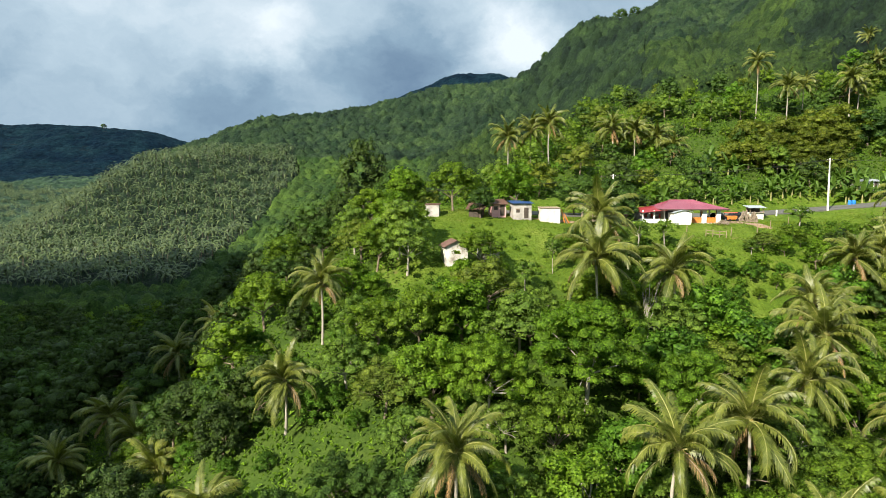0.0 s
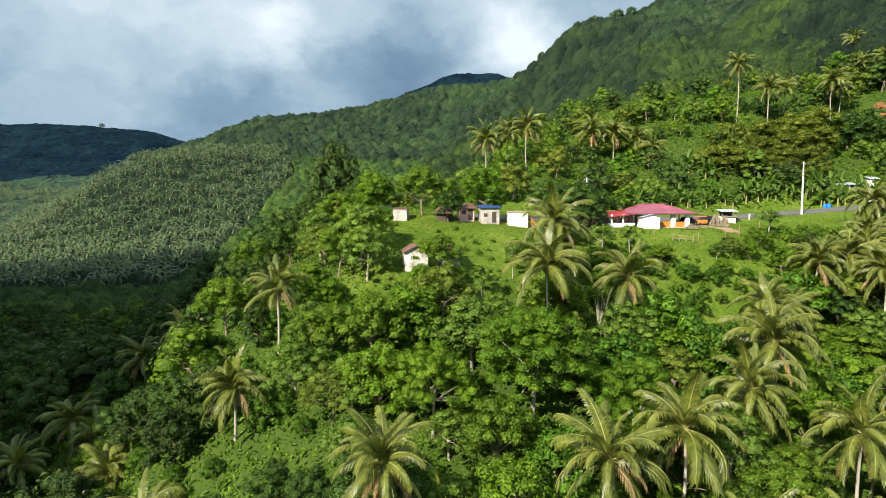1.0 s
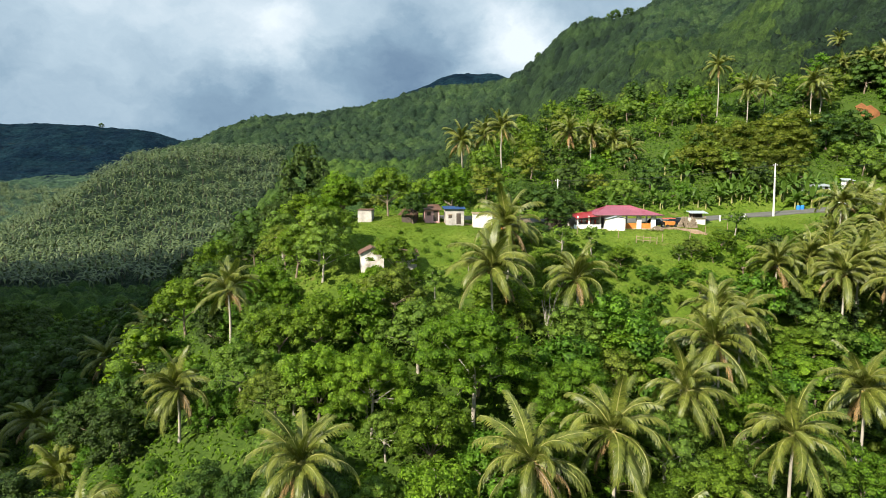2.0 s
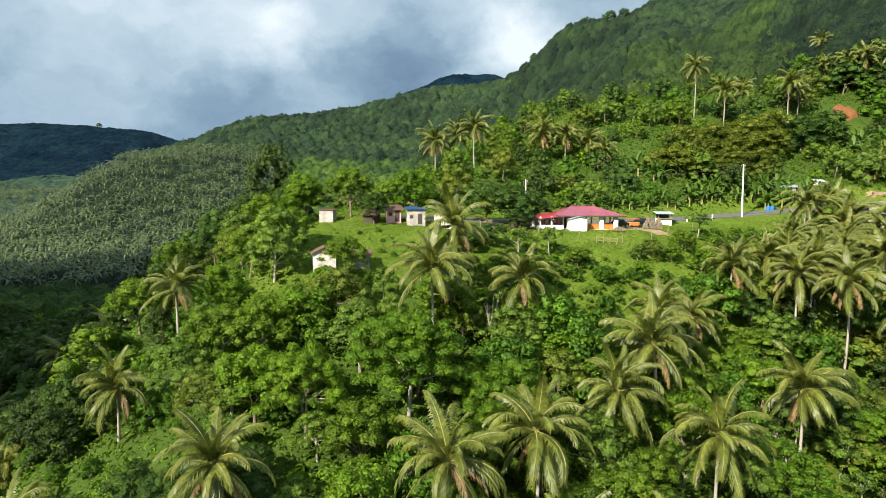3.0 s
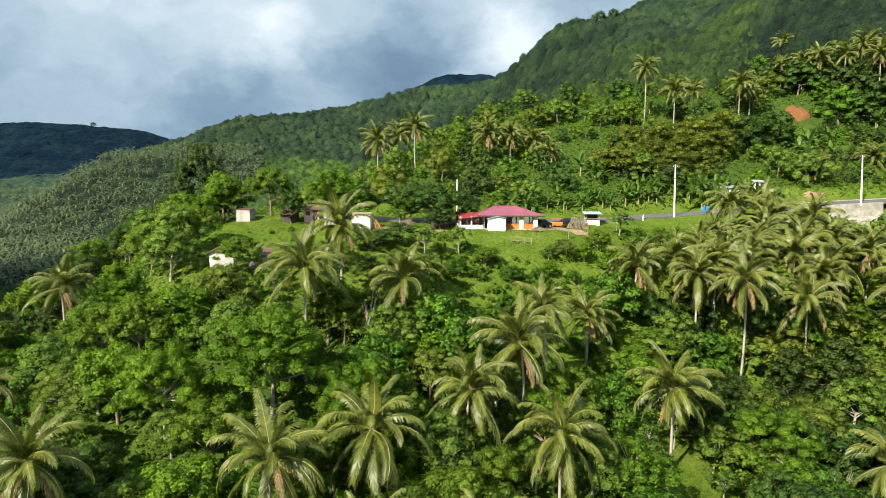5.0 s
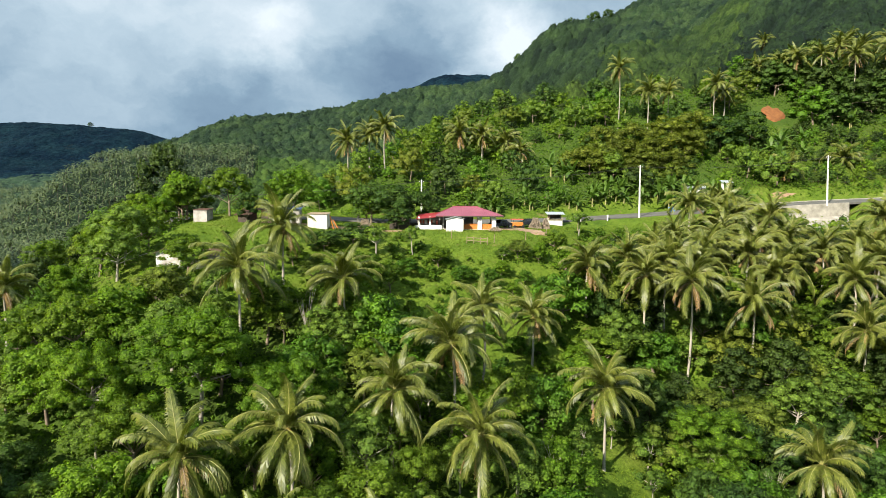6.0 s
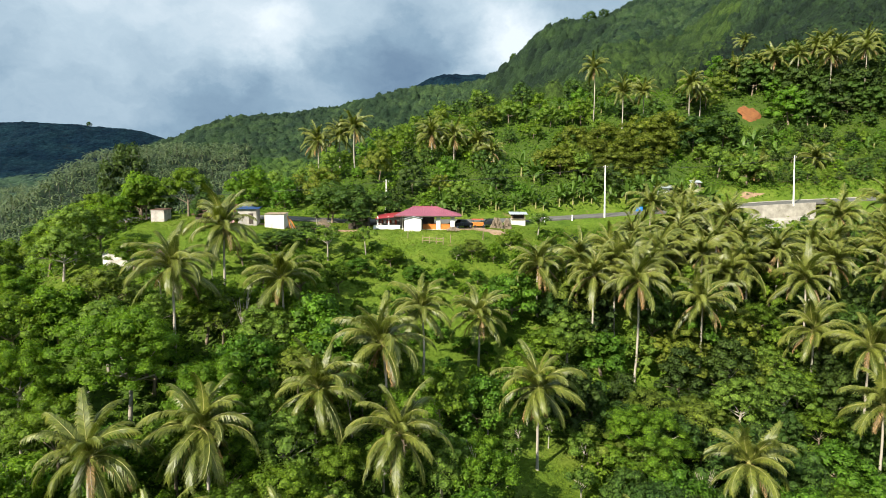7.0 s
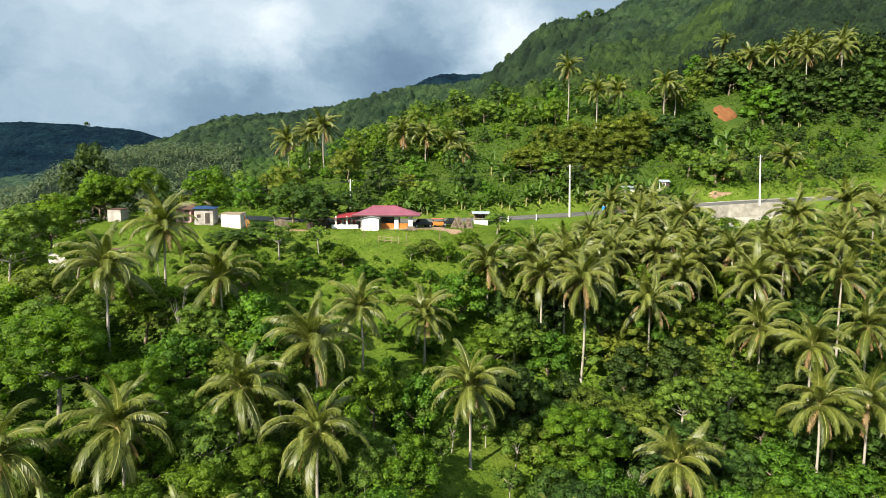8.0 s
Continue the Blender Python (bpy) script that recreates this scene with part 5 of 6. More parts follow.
FAR_PALMS = [
    (86.8, 104.9, 3.9, 1.0, 1), (83.6, 111.0, 7.2, 1.0, 1), (94.0, 103.4, 5.0, 1.0, 1), (112.2, 101.0, 5.3, 1.05, 1), (123.1, 104.9, 7.6, 1.05, 1), (108.2, 96.8, 1.0, 1.0, 1),
    (92.7, 117.7, 7.0, 0.95, 0), (90.0, 98.0, 1.0, 1.0, 1), (98.5, 95.0, 0.0, 1.0, 0), (130.0, 108.0, 6.0, 1.05, 1), (128.5, 97.0, 1.5, 1.0, 1), (137.0, 101.0, 4.0, 1.0, 0),
    (79.0, 93.0, 0.2, 0.95, 0), (86.0, 93.5, -0.2, 1.0, 1), (92.0, 91.0, -1.2, 1.0, 0), (100.5, 99.5, -0.6, 1.0, 1), (105.0, 103.0, -1.0, 1.0, 0), (90.5, 108.0, 5.2, 0.95, 0),
    (84.0, 100.0, 1.6, 0.95, 0), (116.0, 95.0, 1.2, 1.0, 1), (104.5, 95.5, 0.8, 1.0, 0), (93.5, 97.0, 1.4, 1.0, 0), (73.5, 90.0, -0.4, 0.95, 0), (66.0, 90.5, -0.6, 0.95, 1), (119.5, 99.0, 3.0, 1.0, 0),
    (78.0, 104.0, 1.5, 0.9, 0), (120.9, 146.3, 14.0, 0.95, 0), (139.3, 153.5, 17.6, 1.0, 0), (89.5, 116.0, 6.0, 0.95, 0), (72.0, 95.5, 0.5, 0.9, 1),
    (24.5, 143.3, 23.6, 0.95, 1), (15.2, 146.6, 20.6, 1.0, 1), (20.5, 146.0, 22.0, 0.95, 0), (42.4, 154.9, 23.5, 1.0, 1), (48.0, 155.0, 23.0, 0.9, 0), (54.0, 157.0, 21.5, 0.95, 1), (57.5, 155.0, 19.0, 0.9, 0),
    (87.8, 174.8, 43.6, 0.9, 0), (95.6, 173.0, 36.8, 0.95, 0), (103.2, 178.7, 37.6, 0.95, 0), (116.8, 178.6, 40.2, 0.95, 1), (120.5, 181.0, 39.5, 0.9, 0),
    (149.6, 195.8, 52.8, 1.0, 0), (160.2, 184.2, 51.4, 1.0, 1), (155.0, 192.0, 53.0, 0.95, 0), (146.0, 199.0, 52.0, 0.9, 0), (166.0, 190.0, 55.0, 1.0, 0), (172.0, 186.0, 54.0, 1.0, 1),
    (141.0, 203.0, 51.5, 0.95, 0), (164.0, 198.0, 57.0, 1.0, 0), (158.3, 234.0, 66.0, 0.95, 0), (177.0, 194.0, 58.0, 1.0, 0), (170.0, 204.0, 60.0, 0.95, 0),
]
for px, py, pz, ps, pd in NEAR_PALMS:
    palm(px, py, pz, ps, "near", pd)
for px, py, pz, ps, pd in FAR_PALMS:
    palm(px, py, pz - (1.6 if py > 180 else 0.0), ps, "far", pd)


# ---- bananas ----
def banana_leaf(seed, length, rise, droop):
    rng = random.Random(seed)
    n = 7
    p, verts, faces = Vector((0, 0, 0)), [], []
    for i in range(n + 1):
        s = i / n
        a = radians(rise - droop * s ** 1.2)
        w = 0.36 * math.sin(math.pi * min(1, 0.06 + 0.92 * s)) ** 0.6 + 0.02
        verts += [(-w, p.y, p.z - 0.25 * w + rng.uniform(-0.03, 0.03)), (0, p.y, p.z + 0.02), (w, p.y, p.z - 0.25 * w + rng.uniform(-0.03, 0.03))]
        p = p + Vector((0, math.cos(a), math.sin(a))) * length / n
    for i in range(n):
        o = i * 3
        faces += [(o, o + 1, o + 4, o + 3), (o + 1, o + 2, o + 5, o + 4)]
    return with_material(mesh_of("leaf", verts, faces), LEAF["banana"])


BANANA_LEAVES = [banana_leaf(s, 2.9, r, d) for s, (r, d) in enumerate(((82, 40), (66, 85), (48, 105), (30, 110)))]
BANANA_STEM = with_material(mesh_of("stem", *tube([(0, 0, -0.3), (0, 0, 0.8), (0, 0, 1.6)], (0.17, 0.14, 0.08), 8), True), plain("banana_stem_skin", (0.16, 0.17, 0.05), (0.30, 0.27, 0.12), 2.0, 0.6))
rb = random.Random(8)


def banana(x, y, size):
    e = tagged(empty("banana_plant", x, y, land_at(x, y), rb.uniform(0, 360)), "banana plant with broad drooping torn green leaves", "banana plant", "banana plants")
    e.scale = (size, size, size)
    link("stem", BANANA_STEM, e)
    a = 0.0
    for i in range(8):
        a += 2.4 + rb.uniform(-0.3, 0.3)
        link("leaf", BANANA_LEAVES[min(3, i // 2)], e, Matrix.Translation((0, 0, 1.5)) @ Euler((0, 0, a)).to_matrix().to_4x4() @ Matrix.Scale(rb.uniform(0.8, 1.1), 4))


for i in range(64):
    bx = rb.uniform(44, 100)
    by = float(road_at(np.array([bx]))[0][0]) + rb.uniform(6.5, 12)
    banana(bx, by, rb.uniform(0.7, 1.15))
for i in range(16):
    bx = rb.uniform(88, 106)
    banana(bx, float(road_at(np.array([bx]))[0][0]) + rb.uniform(4.2, 6.5), rb.uniform(0.9, 1.25))
for i in range(26):
    bx, by = rb.choice(((128, 160), (134, 165), (150, 172), (66, 146), (118, 152), (156, 163), (80, 182), (92, 184), (72, 180)))
    banana(bx + rb.uniform(-5, 5), by + rb.uniform(-4, 4), rb.uniform(1.0, 1.5))


# ---- trees that stand out ----
for k, x, y, h, r in (
    ("dense", -15.6, 117.0, 15.0, 5.6), ("bright", 12.2, 104.4, 9.2, 4.4), ("broad", 1.5, 103.5, 8.6, 4.2), ("dark", 6.0, 99.2, 5.6, 2.6),
    ("dark", 29.4, 107.6, 8.0, 5.0), ("dark", 30.6, 103.2, 4.2, 2.9), ("dark", 25.0, 110.0, 7.6, 4.6), ("dark", 33.5, 112.5, 7.0, 4.2), ("broad", 4.7, 77.4, 5.8, 3.4), ("spreading", 14.0, 57.6, 12.0, 7.0), ("spreading", 23.5, 55.0, 9.5, 5.0), ("vine", 2.2, 77.2, 2.0, 1.6), ("feather", -6.3, 83.4, 8.6, 4.8),
    ("spreading", 4.2, 55.6, 9.6, 4.8), ("dark", -0.5, 45.5, 8.0, 4.4), ("feather", -4.0, 59.0, 6.0, 4.4),
    ("bright", 31.3, 64.8, 6.6, 4.4), ("broad", 59.5, 78.5, 6.6, 4.6), ("vine", 56.6, 75.2, 5.2, 3.8), ("olive", 76.5, 71.0, 6.6, 4.6), ("olive", 71.0, 72.0, 6.0, 4.2),
    ("dark", 104.0, 88.0, 7.5, 5.0), ("spreading", 67.5, 63.5, 9.0, 6.0), ("dark", 80.0, 66.0, 8.0, 5.0), ("broad", 111.8, 124.4, 2.8, 2.3), ("thin", 14.4, 79.5, 5.0, 1.3), ("thin", 33.5, 91.5, 4.6, 1.8), ("thin", 28.3, 88.0, 5.2, 2.4), ("thin", 62.0, 106.0, 4.6, 2.2),
    ("upper_olive", 88.0, 160.0, 9.5, 6.6), ("upper_olive", 97.0, 163.0, 9.5, 6.6), ("upper_olive", 105.0, 166.0, 9.5, 6.6), ("upper_dark", 112.0, 163.0, 9.5, 6.0), ("upper_dark", 121.0, 166.0, 9.0, 5.5), ("upper_olive", 83.0, 155.0, 7.5, 5.0), ("upper_olive", 92.5, 156.0, 8.0, 5.5), ("upper_olive", 101.0, 158.5, 8.0, 5.5), ("upper_olive", 74.0, 149.0, 7.0, 5.4), ("upper_olive", 80.0, 147.0, 6.5, 5.2), ("upper_olive", 87.0, 149.5, 7.0, 5.6), ("upper_olive", 95.0, 151.0, 6.5, 5.4), ("upper_olive", 79.0, 158.0, 8.5, 5.8),
    ("bright", 24.0, 112.0, 5.0, 3.0), ("bright", 14.6, 61.4, 7.6, 4.4), ("broad", 17.6, 68.6, 8.0, 4.2), ("feather", 25.0, 66.6, 7.5, 4.6), ("bright", 21.5, 70.5, 6.0, 3.4), ("broad", 10.0, 66.5, 5.0, 3.8), ("broad", -6.0, 104.0, 7.0, 4.0), ("dark", -9.0, 108.0, 8.5, 4.2), ("broad", -12.0, 100.0, 7.5, 4.2),
):
    tree(k, x, y, h, r)


for k, x, y, h, r in (("dark", 268.0, 955.0, 26.0, 14.0), ("dark", 290.0, 960.0, 24.0, 10.0), ("dark", 228.0, 940.0, 20.0, 8.0), ("dark", -90.0, 955.0, 15.0, 9.0), ("dark", 150.0, 930.0, 18.0, 8.0), ("dark", -1230.0, 2230.0, 19.0, 11.0)):
    tagged(tree(k, x, y, h, r), "tall lone tree with a dark crown on the skyline")


# ---- the woods that fill the slopes ----
TAKEN = [(p[0], p[1], 0.4) for p in NEAR_PALMS + FAR_PALMS]
TAKEN += [(-14.6, 70.9, 1.6), (-13.6, 67.0, 1.8), (54.6, 55.5, 3.6), (53.5, 51.0, 2.6), (1.4, 80.6, 4.0), (6, 81.5, 3.0), (-1.8, 98.5, 3.5), (12.7, 100, 4.5), (17.4, 99, 4.0), (8.6, 100, 3.0), (5.4, 100, 2.5), (42, 106, 12.0), (59.9, 116, 4.0), (97.5, 136, 6.0), (108, 138, 4.0), (30, 105, 4.0), (137.5, 187.5, 7.5), (134.0, 180.0, 6.5), (129.0, 173.0, 4.5), (118, 125, 9.0), (128, 126, 8.0), (57.5, 60.5, 4.2), (54.5, 67.0, 3.2), (14.0, 57.6, 5.0)]


def in_clearing(x, y):
    """The open grass below the houses and beside the road."""
    ry, _ = road_at(np.array([x]))
    if x > -16 and abs(y - ry[0]) < (5.5 if y > ry[0] else 4.5):
        return True
    return -4.5 < x < 84 and clearing_edge(x) < y < ry[0]


def clearing_mask(x, y):
    ry, _ = road_at(x)
    off = y - ry
    verge = (x > -16) & (off > -4.5) & (off < 5.5)
    edge = np.where(x < 20, 75 + 4 * np.sin(x * 0.35), np.where(x < 44, 84 + 3 * np.sin(x * 0.3), 92 + 0.5 * (x - 44)))
    glade = (((x - 57) / 6.5) ** 2 + ((y - 62) / 7.5) ** 2 < 1) | ((x > 31) & (x < 55) & (y > 66) & (y < 93))
    return verge | glade | ((x > -4.5) & (x < 84) & (y > edge) & (off < 0))


def clear_of_things(x, y, r):
    return all((x - a) ** 2 + (y - b2) ** 2 > (c + 0.35 * r) ** 2 for a, b2, c in TAKEN)


rw = random.Random(21)
PLACED = []


def clearing_edge(x):
    return 75 + 4 * math.sin(x * 0.35) if x < 20 else 84 + 3 * math.sin(x * 0.3) if x < 44 else 92 + 0.5 * (x - 44)


def low_below_clearing(x, y, height):
    """Keeps trees below the open grass under the camera's line of sight to it."""
    edge = clearing_edge(x) + 4
    if -8 < x < 86 and 50 < y < edge:
        ceiling = 9.5 + (land_at(x, edge) - 9.5) * y / edge
        height = min(height, max(2.6, ceiling - land_at(x, y)))
    return height


def scatter(n, x0, x1, y0, y1, gap, kinds, heights, keep=lambda x, y: True, joined=False):
    made = 0
    for _ in range(n * 30):
        if made >= n:
            break
        x, y = rw.uniform(x0, x1), rw.uniform(y0, y1)
        if not keep(x, y) or not clear_of_things(x, y, gap):
            continue
        if any((x - a) ** 2 + (y - b2) ** 2 < gap * gap for a, b2 in PLACED):
            continue
        PLACED.append((x, y))
        (wood_tree if joined else tree)(rw.choice(kinds), x, y, low_below_clearing(x, y, rw.uniform(*heights)))
        made += 1
    return made


def seen_wedge(x, y, margin=6.0):
    """Keeps the woods to the strip of hillside along the flight, with some beyond its ends."""
    return -0.78 * y - margin < x < 54 + 0.78 * y + margin


woods = lambda x, y: seen_wedge(x, y) and not in_clearing(x, y)
# mostly dark kinds here: their colour imitates the shade on the left slope
scatter(44, -62, -16, 42, 104, 4.4, ["dark", "dense", "dark", "dense", "broad"], (5.5, 8.5), woods)
scatter(9, -16, 6, 38, 50, 4.2, ["dark", "dark", "broad"], (5.0, 8.0), woods)
scatter(36, -6, 52, 43, 58, 4.5, ["feather", "feather", "broad", "broad", "vine", "bright", "olive", "bright"], (5.0, 9.0), woods)
scatter(32, 52, 110, 41, 58, 4.5, ["dark", "broad", "dense", "olive", "dark", "dark", "vine"], (5.0, 9.0), woods)
open_scrub = lambda x, y: 31 < x < 55 and 66 < y < 93
scatter(70, -14, 58, 58, 104, 4.4, ["feather", "broad", "broad", "vine", "bright", "olive", "feather", "bright"], (4.6, 8.6), lambda x, y: woods(x, y) and not open_scrub(x, y))
scatter(34, 31, 55, 66, 93, 2.7, ["vine", "bright", "vine", "broad"], (1.4, 3.0), lambda x, y: woods(x, y) and open_scrub(x, y))
scatter(62, 58, 125, 58, 104, 4.5, ["feather", "dark", "broad", "dark", "dense", "vine"], (4.6, 8.6), woods)
# dark leaves of these valley trees take the place of missing shade
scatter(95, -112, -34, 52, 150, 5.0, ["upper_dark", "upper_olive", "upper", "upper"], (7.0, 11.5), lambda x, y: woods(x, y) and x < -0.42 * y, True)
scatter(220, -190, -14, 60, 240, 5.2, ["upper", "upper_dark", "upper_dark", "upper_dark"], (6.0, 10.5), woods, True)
scatter(60, -40, 108, 22, 41, 5.4, ["upper_dark", "upper", "upper_dark"], (5, 8), woods, True)
scatter(60, 60, 135, 58, 112, 3.8, ["upper", "upper_dark", "upper_olive"], (5, 7), woods, True)


def above_road(x, y):
    """Trees stand in groves above the road, with scrubby gaps between."""
    gap = float(grid_noise(np.array([x]), np.array([y]), 16.0, 31)[0])
    open_slope = ((x - 137) / 24) ** 2 + ((y - 158) / 16) ** 2 < 1
    return woods(x, y) and y > float(road_at(np.array([x]))[0][0]) + 10 and gap > -0.38 and not open_slope


scatter(180, -6, 225, 122, 240, 6.0, ["upper", "upper_olive", "upper_dark", "upper_olive"], (4.4, 8.2), above_road, True)
scatter(150, -6, 225, 122, 245, 4.2, ["upper", "upper_bright", "upper_dark", "upper_bright"], (2.6, 5.0), above_road, True)
scatter(150, 112, 164, 141, 176, 2.6, ["upper_bright", "upper", "upper_dark", "upper_dark"], (1.3, 4.0), lambda x, y: ((x - 137) / 24) ** 2 + ((y - 158) / 16) ** 2 < 1, True)
scatter(60, 138, 196, 176, 214, 4.2, ["upper_dark", "upper", "upper_dark"], (8.0, 12.0), woods, True)
build_woods("hillside_wood", "mixed green trees crowding the slopes above the road")
PLACED.clear()
for dk, dx, dy, dh, dr in (("dark", 24.5, 91.5, 3.8, 3.4), ("dark", 20.5, 89.0, 3.2, 3.3), ("broad", 17.0, 84.0, 3.6, 2.6), ("broad", 37.5, 89.5, 3.4, 2.2), ("olive", 50.0, 94.5, 3.2, 2.8), ("broad", 56.5, 98.5, 3.2, 2.4), ("bright", 47.0, 90.0, 2.6, 1.8), ("vine", 33.0, 86.5, 2.4, 2.4), ("vine", 41.0, 88.0, 2.2, 2.2)):
    tree(dk, dx, dy, dh, dr)
scatter(60, -4, 30, 74, 104, 1.6, ["bush"], (0.3, 0.9), lambda x, y: in_clearing(x, y) and y < 99 and clear_of_things(x, y, 6))
scatter(230, 30, 82, 72, 118, 1.3, ["bush"], (0.4, 1.5), lambda x, y: in_clearing(x, y) and not (27 < x < 62 and y > 97.5) and y < 103 + 0.35 * max(0, x - 45) and clear_of_things(x, y, 6))
scatter(46, -30, 14, 42, 80, 2.5, ["vine"], (1.8, 3.6), woods)
scatter(76, -45, 110, 41, 90, 2.6, ["bush"], (1.6, 3.0), woods)
scatter(14, 20, 64, 84, 103, 4.0, ["thin"], (2.6, 4.2), in_clearing)
for tx, ty, th in ((52.0, 58.5, 4.6), (53.6, 63.5, 4.0), (59.5, 57.5, 4.2), (60.5, 62.5, 5.0), (62.0, 66.0, 4.4), (50.5, 64.5, 5.2), (57.5, 66.0, 3.8), (48.0, 53.0, 5.0), (62.5, 54.0, 4.4), (36.0, 47.0, 5.4), (9.5, 48.0, 5.6), (-3.0, 52.0, 6.0), (10.0, 74.0, 4.6)):
    tree("thin", tx, ty, th)


def bare_tree(x, y, h, seed):
    """A leafless pale tree: a leaning stem that forks twice."""
    rr = random.Random(seed)
    e = tagged(empty("bare_tree", x, y, land_at(x, y)), "thin leafless pale-barked tree among the undergrowth", "tree", "bare trees")
    top = Vector((rr.uniform(-0.6, 0.6), rr.uniform(-0.4, 0.4), h * 0.6))
    v, f = tube([(0, 0, -0.4), tuple(top * 0.5 + Vector((0.12, 0, 0))), tuple(top)], (0.11, 0.09, 0.06), 7)
    link("trunk", with_material(mesh_of("trunk", v, f, True), PALE_BARK), e)
    for _ in range(6):
        a, start = rr.uniform(0, 6.283), top * rr.uniform(0.65, 1.0)
        out = Vector((math.cos(a), math.sin(a), 0)) * rr.uniform(0.5, 1.2)
        mid = start + out * 0.5 + Vector((0, 0, h * 0.12))
        tip = start + out + Vector((0, 0, h * rr.uniform(0.25, 0.42)))
        twig = tip + Vector((rr.uniform(-0.5, 0.5), rr.uniform(-0.5, 0.5), 0.3))
        v, f = tubes([tube([tuple(start), tuple(mid), tuple(tip)], (0.05, 0.035, 0.015), 5), tube([tuple(mid), tuple(mid.lerp(twig, 0.6)), tuple(twig)], (0.03, 0.02, 0.01), 4)])
        link("branch", with_material(mesh_of("branch", v, f, True), PALE_BARK), e)


for k, (bx, by, bh) in enumerate(((22.8, 66.5, 8.5), (47.6, 43.0, 7.5), (65.2, 50.0, 7.0), (56.3, 45.0, 6.5), (48.3, 53.0, 6.5), (36.0, 59.0, 6.5), (11.0, 45.0, 7.5), (73.5, 60.0, 6.5), (83.0, 77.0, 6.0))):
    bare_tree(bx, by, bh, 50 + k)


# ---- far woods, grove, grass: what nobody could count ----
def canopy_material(name, dark, light, grain, spec=0.12):
    """A closed canopy: each crown has its own green, broken by leafy grain and by wide lighter and darker tracts."""
    m, nt, b = base_material(name, 0.8, spec)
    at = nt.nodes.new("ShaderNodeAttribute")
    at.attribute_name = "tone"
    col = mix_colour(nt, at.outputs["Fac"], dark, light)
    # grain contrast paints lit leaf tips and shaded gaps into the colour
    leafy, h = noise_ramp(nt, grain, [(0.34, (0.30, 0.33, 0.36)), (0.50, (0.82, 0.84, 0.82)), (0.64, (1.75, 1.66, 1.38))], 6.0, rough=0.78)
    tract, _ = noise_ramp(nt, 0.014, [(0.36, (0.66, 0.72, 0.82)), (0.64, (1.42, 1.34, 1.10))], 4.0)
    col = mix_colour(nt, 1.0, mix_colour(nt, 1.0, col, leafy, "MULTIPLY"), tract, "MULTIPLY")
    nt.links.new(col, b.inputs["Base Color"])
    bump(nt, b, h, 1.0, 0.9 / grain)
    return m


def canopy(name, material, label, x0, x1, y0, y1, keep, step, gap, tall, seed, leaf, share):
    """A closed forest canopy: crowns as uneven domes that press together, ragged with leaf sprays."""
    rng = np.random.default_rng(seed)
    nx, ny = int((x1 - x0) / step), int((y1 - y0) / step)
    gx, gy = np.meshgrid(x0 + np.arange(nx) * step, y0 + np.arange(ny) * step)
    gx, gy = gx + rng.uniform(-0.3, 0.3, gx.shape) * step, gy + rng.uniform(-0.3, 0.3, gy.shape) * step
    inside = keep(gx, gy)
    deep = inside.copy()
    for axis in (0, 1):
        for shift in (-1, 1):
            deep &= np.roll(inside, shift, axis)
    deep[0], deep[-1], deep[:, 0], deep[:, -1] = False, False, False, False
    number = np.full(gx.shape, -1)
    number[inside] = np.arange(inside.sum())
    x, y, deep = gx[inside], gy[inside], deep[inside]
    cx, cy = ((x - x0) / gap).astype(int) + 2, ((y - y0) / gap).astype(int) + 2
    cells = (int((x1 - x0) / gap) + 6, int((y1 - y0) / gap) + 6)
    jx, jy, jr, jh, jt = rng.uniform(0.05, 0.95, cells), rng.uniform(0.05, 0.95, cells), rng.uniform(0.64, 1.02, cells), rng.uniform(0.55, 1.30, cells), rng.random(cells)
    # hollows between crowns keep tone 0, which paints their shade darkest
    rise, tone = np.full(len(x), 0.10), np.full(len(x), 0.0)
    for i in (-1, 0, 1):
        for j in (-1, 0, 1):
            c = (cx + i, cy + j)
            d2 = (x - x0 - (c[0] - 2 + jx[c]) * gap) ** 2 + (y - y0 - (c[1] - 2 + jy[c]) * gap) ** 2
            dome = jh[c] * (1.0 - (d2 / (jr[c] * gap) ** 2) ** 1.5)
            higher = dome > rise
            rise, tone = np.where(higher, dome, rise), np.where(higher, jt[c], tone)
    rough = grid_noise(x, y, gap * 0.36, seed) * 0.20 + grid_noise(x, y, gap * 0.18, seed + 1) * 0.14
    z = land(x, y) + np.where(deep, tall * (rise + rough), 0.0)
    q = np.stack([number[:-1, :-1], number[:-1, 1:], number[1:, 1:], number[1:, :-1]], -1).reshape(-1, 4)
    q = q[(q >= 0).all(1)]
    f = np.concatenate([q[:, :3], q[:, [0, 2, 3]]])
    v = np.stack([x, y, z], 1)
    pick = np.flatnonzero(deep & (rise > 0.45))
    pick = rng.choice(pick, int(len(pick) * share), replace=share > 1)
    spots = v[pick] + np.stack([rng.normal(0, 0.5 * step, len(pick)), rng.normal(0, 0.5 * step, len(pick)), rng.uniform(-0.25, 0.35, len(pick)) * leaf], 1)
    lv, lf = leaf_quads(spots, np.tile((-0.6, -1.2, 1.5), (len(pick), 1)), leaf, rng, 0.75, 0.12)
    lt = np.repeat(np.clip(tone[pick] + rng.uniform(-0.25, 0.35, len(pick)), 0, 1), 4)
    me = with_material(mesh_of(name, np.concatenate([v, lv]), np.concatenate([f, lf + len(v)]), True), material)
    me.attributes.new("tone", "FLOAT", "POINT").data.foreach_set("value", np.concatenate([tone, lt]).astype(np.float32))
    tagged(new(name, me), label, "forest", kind="stuff")


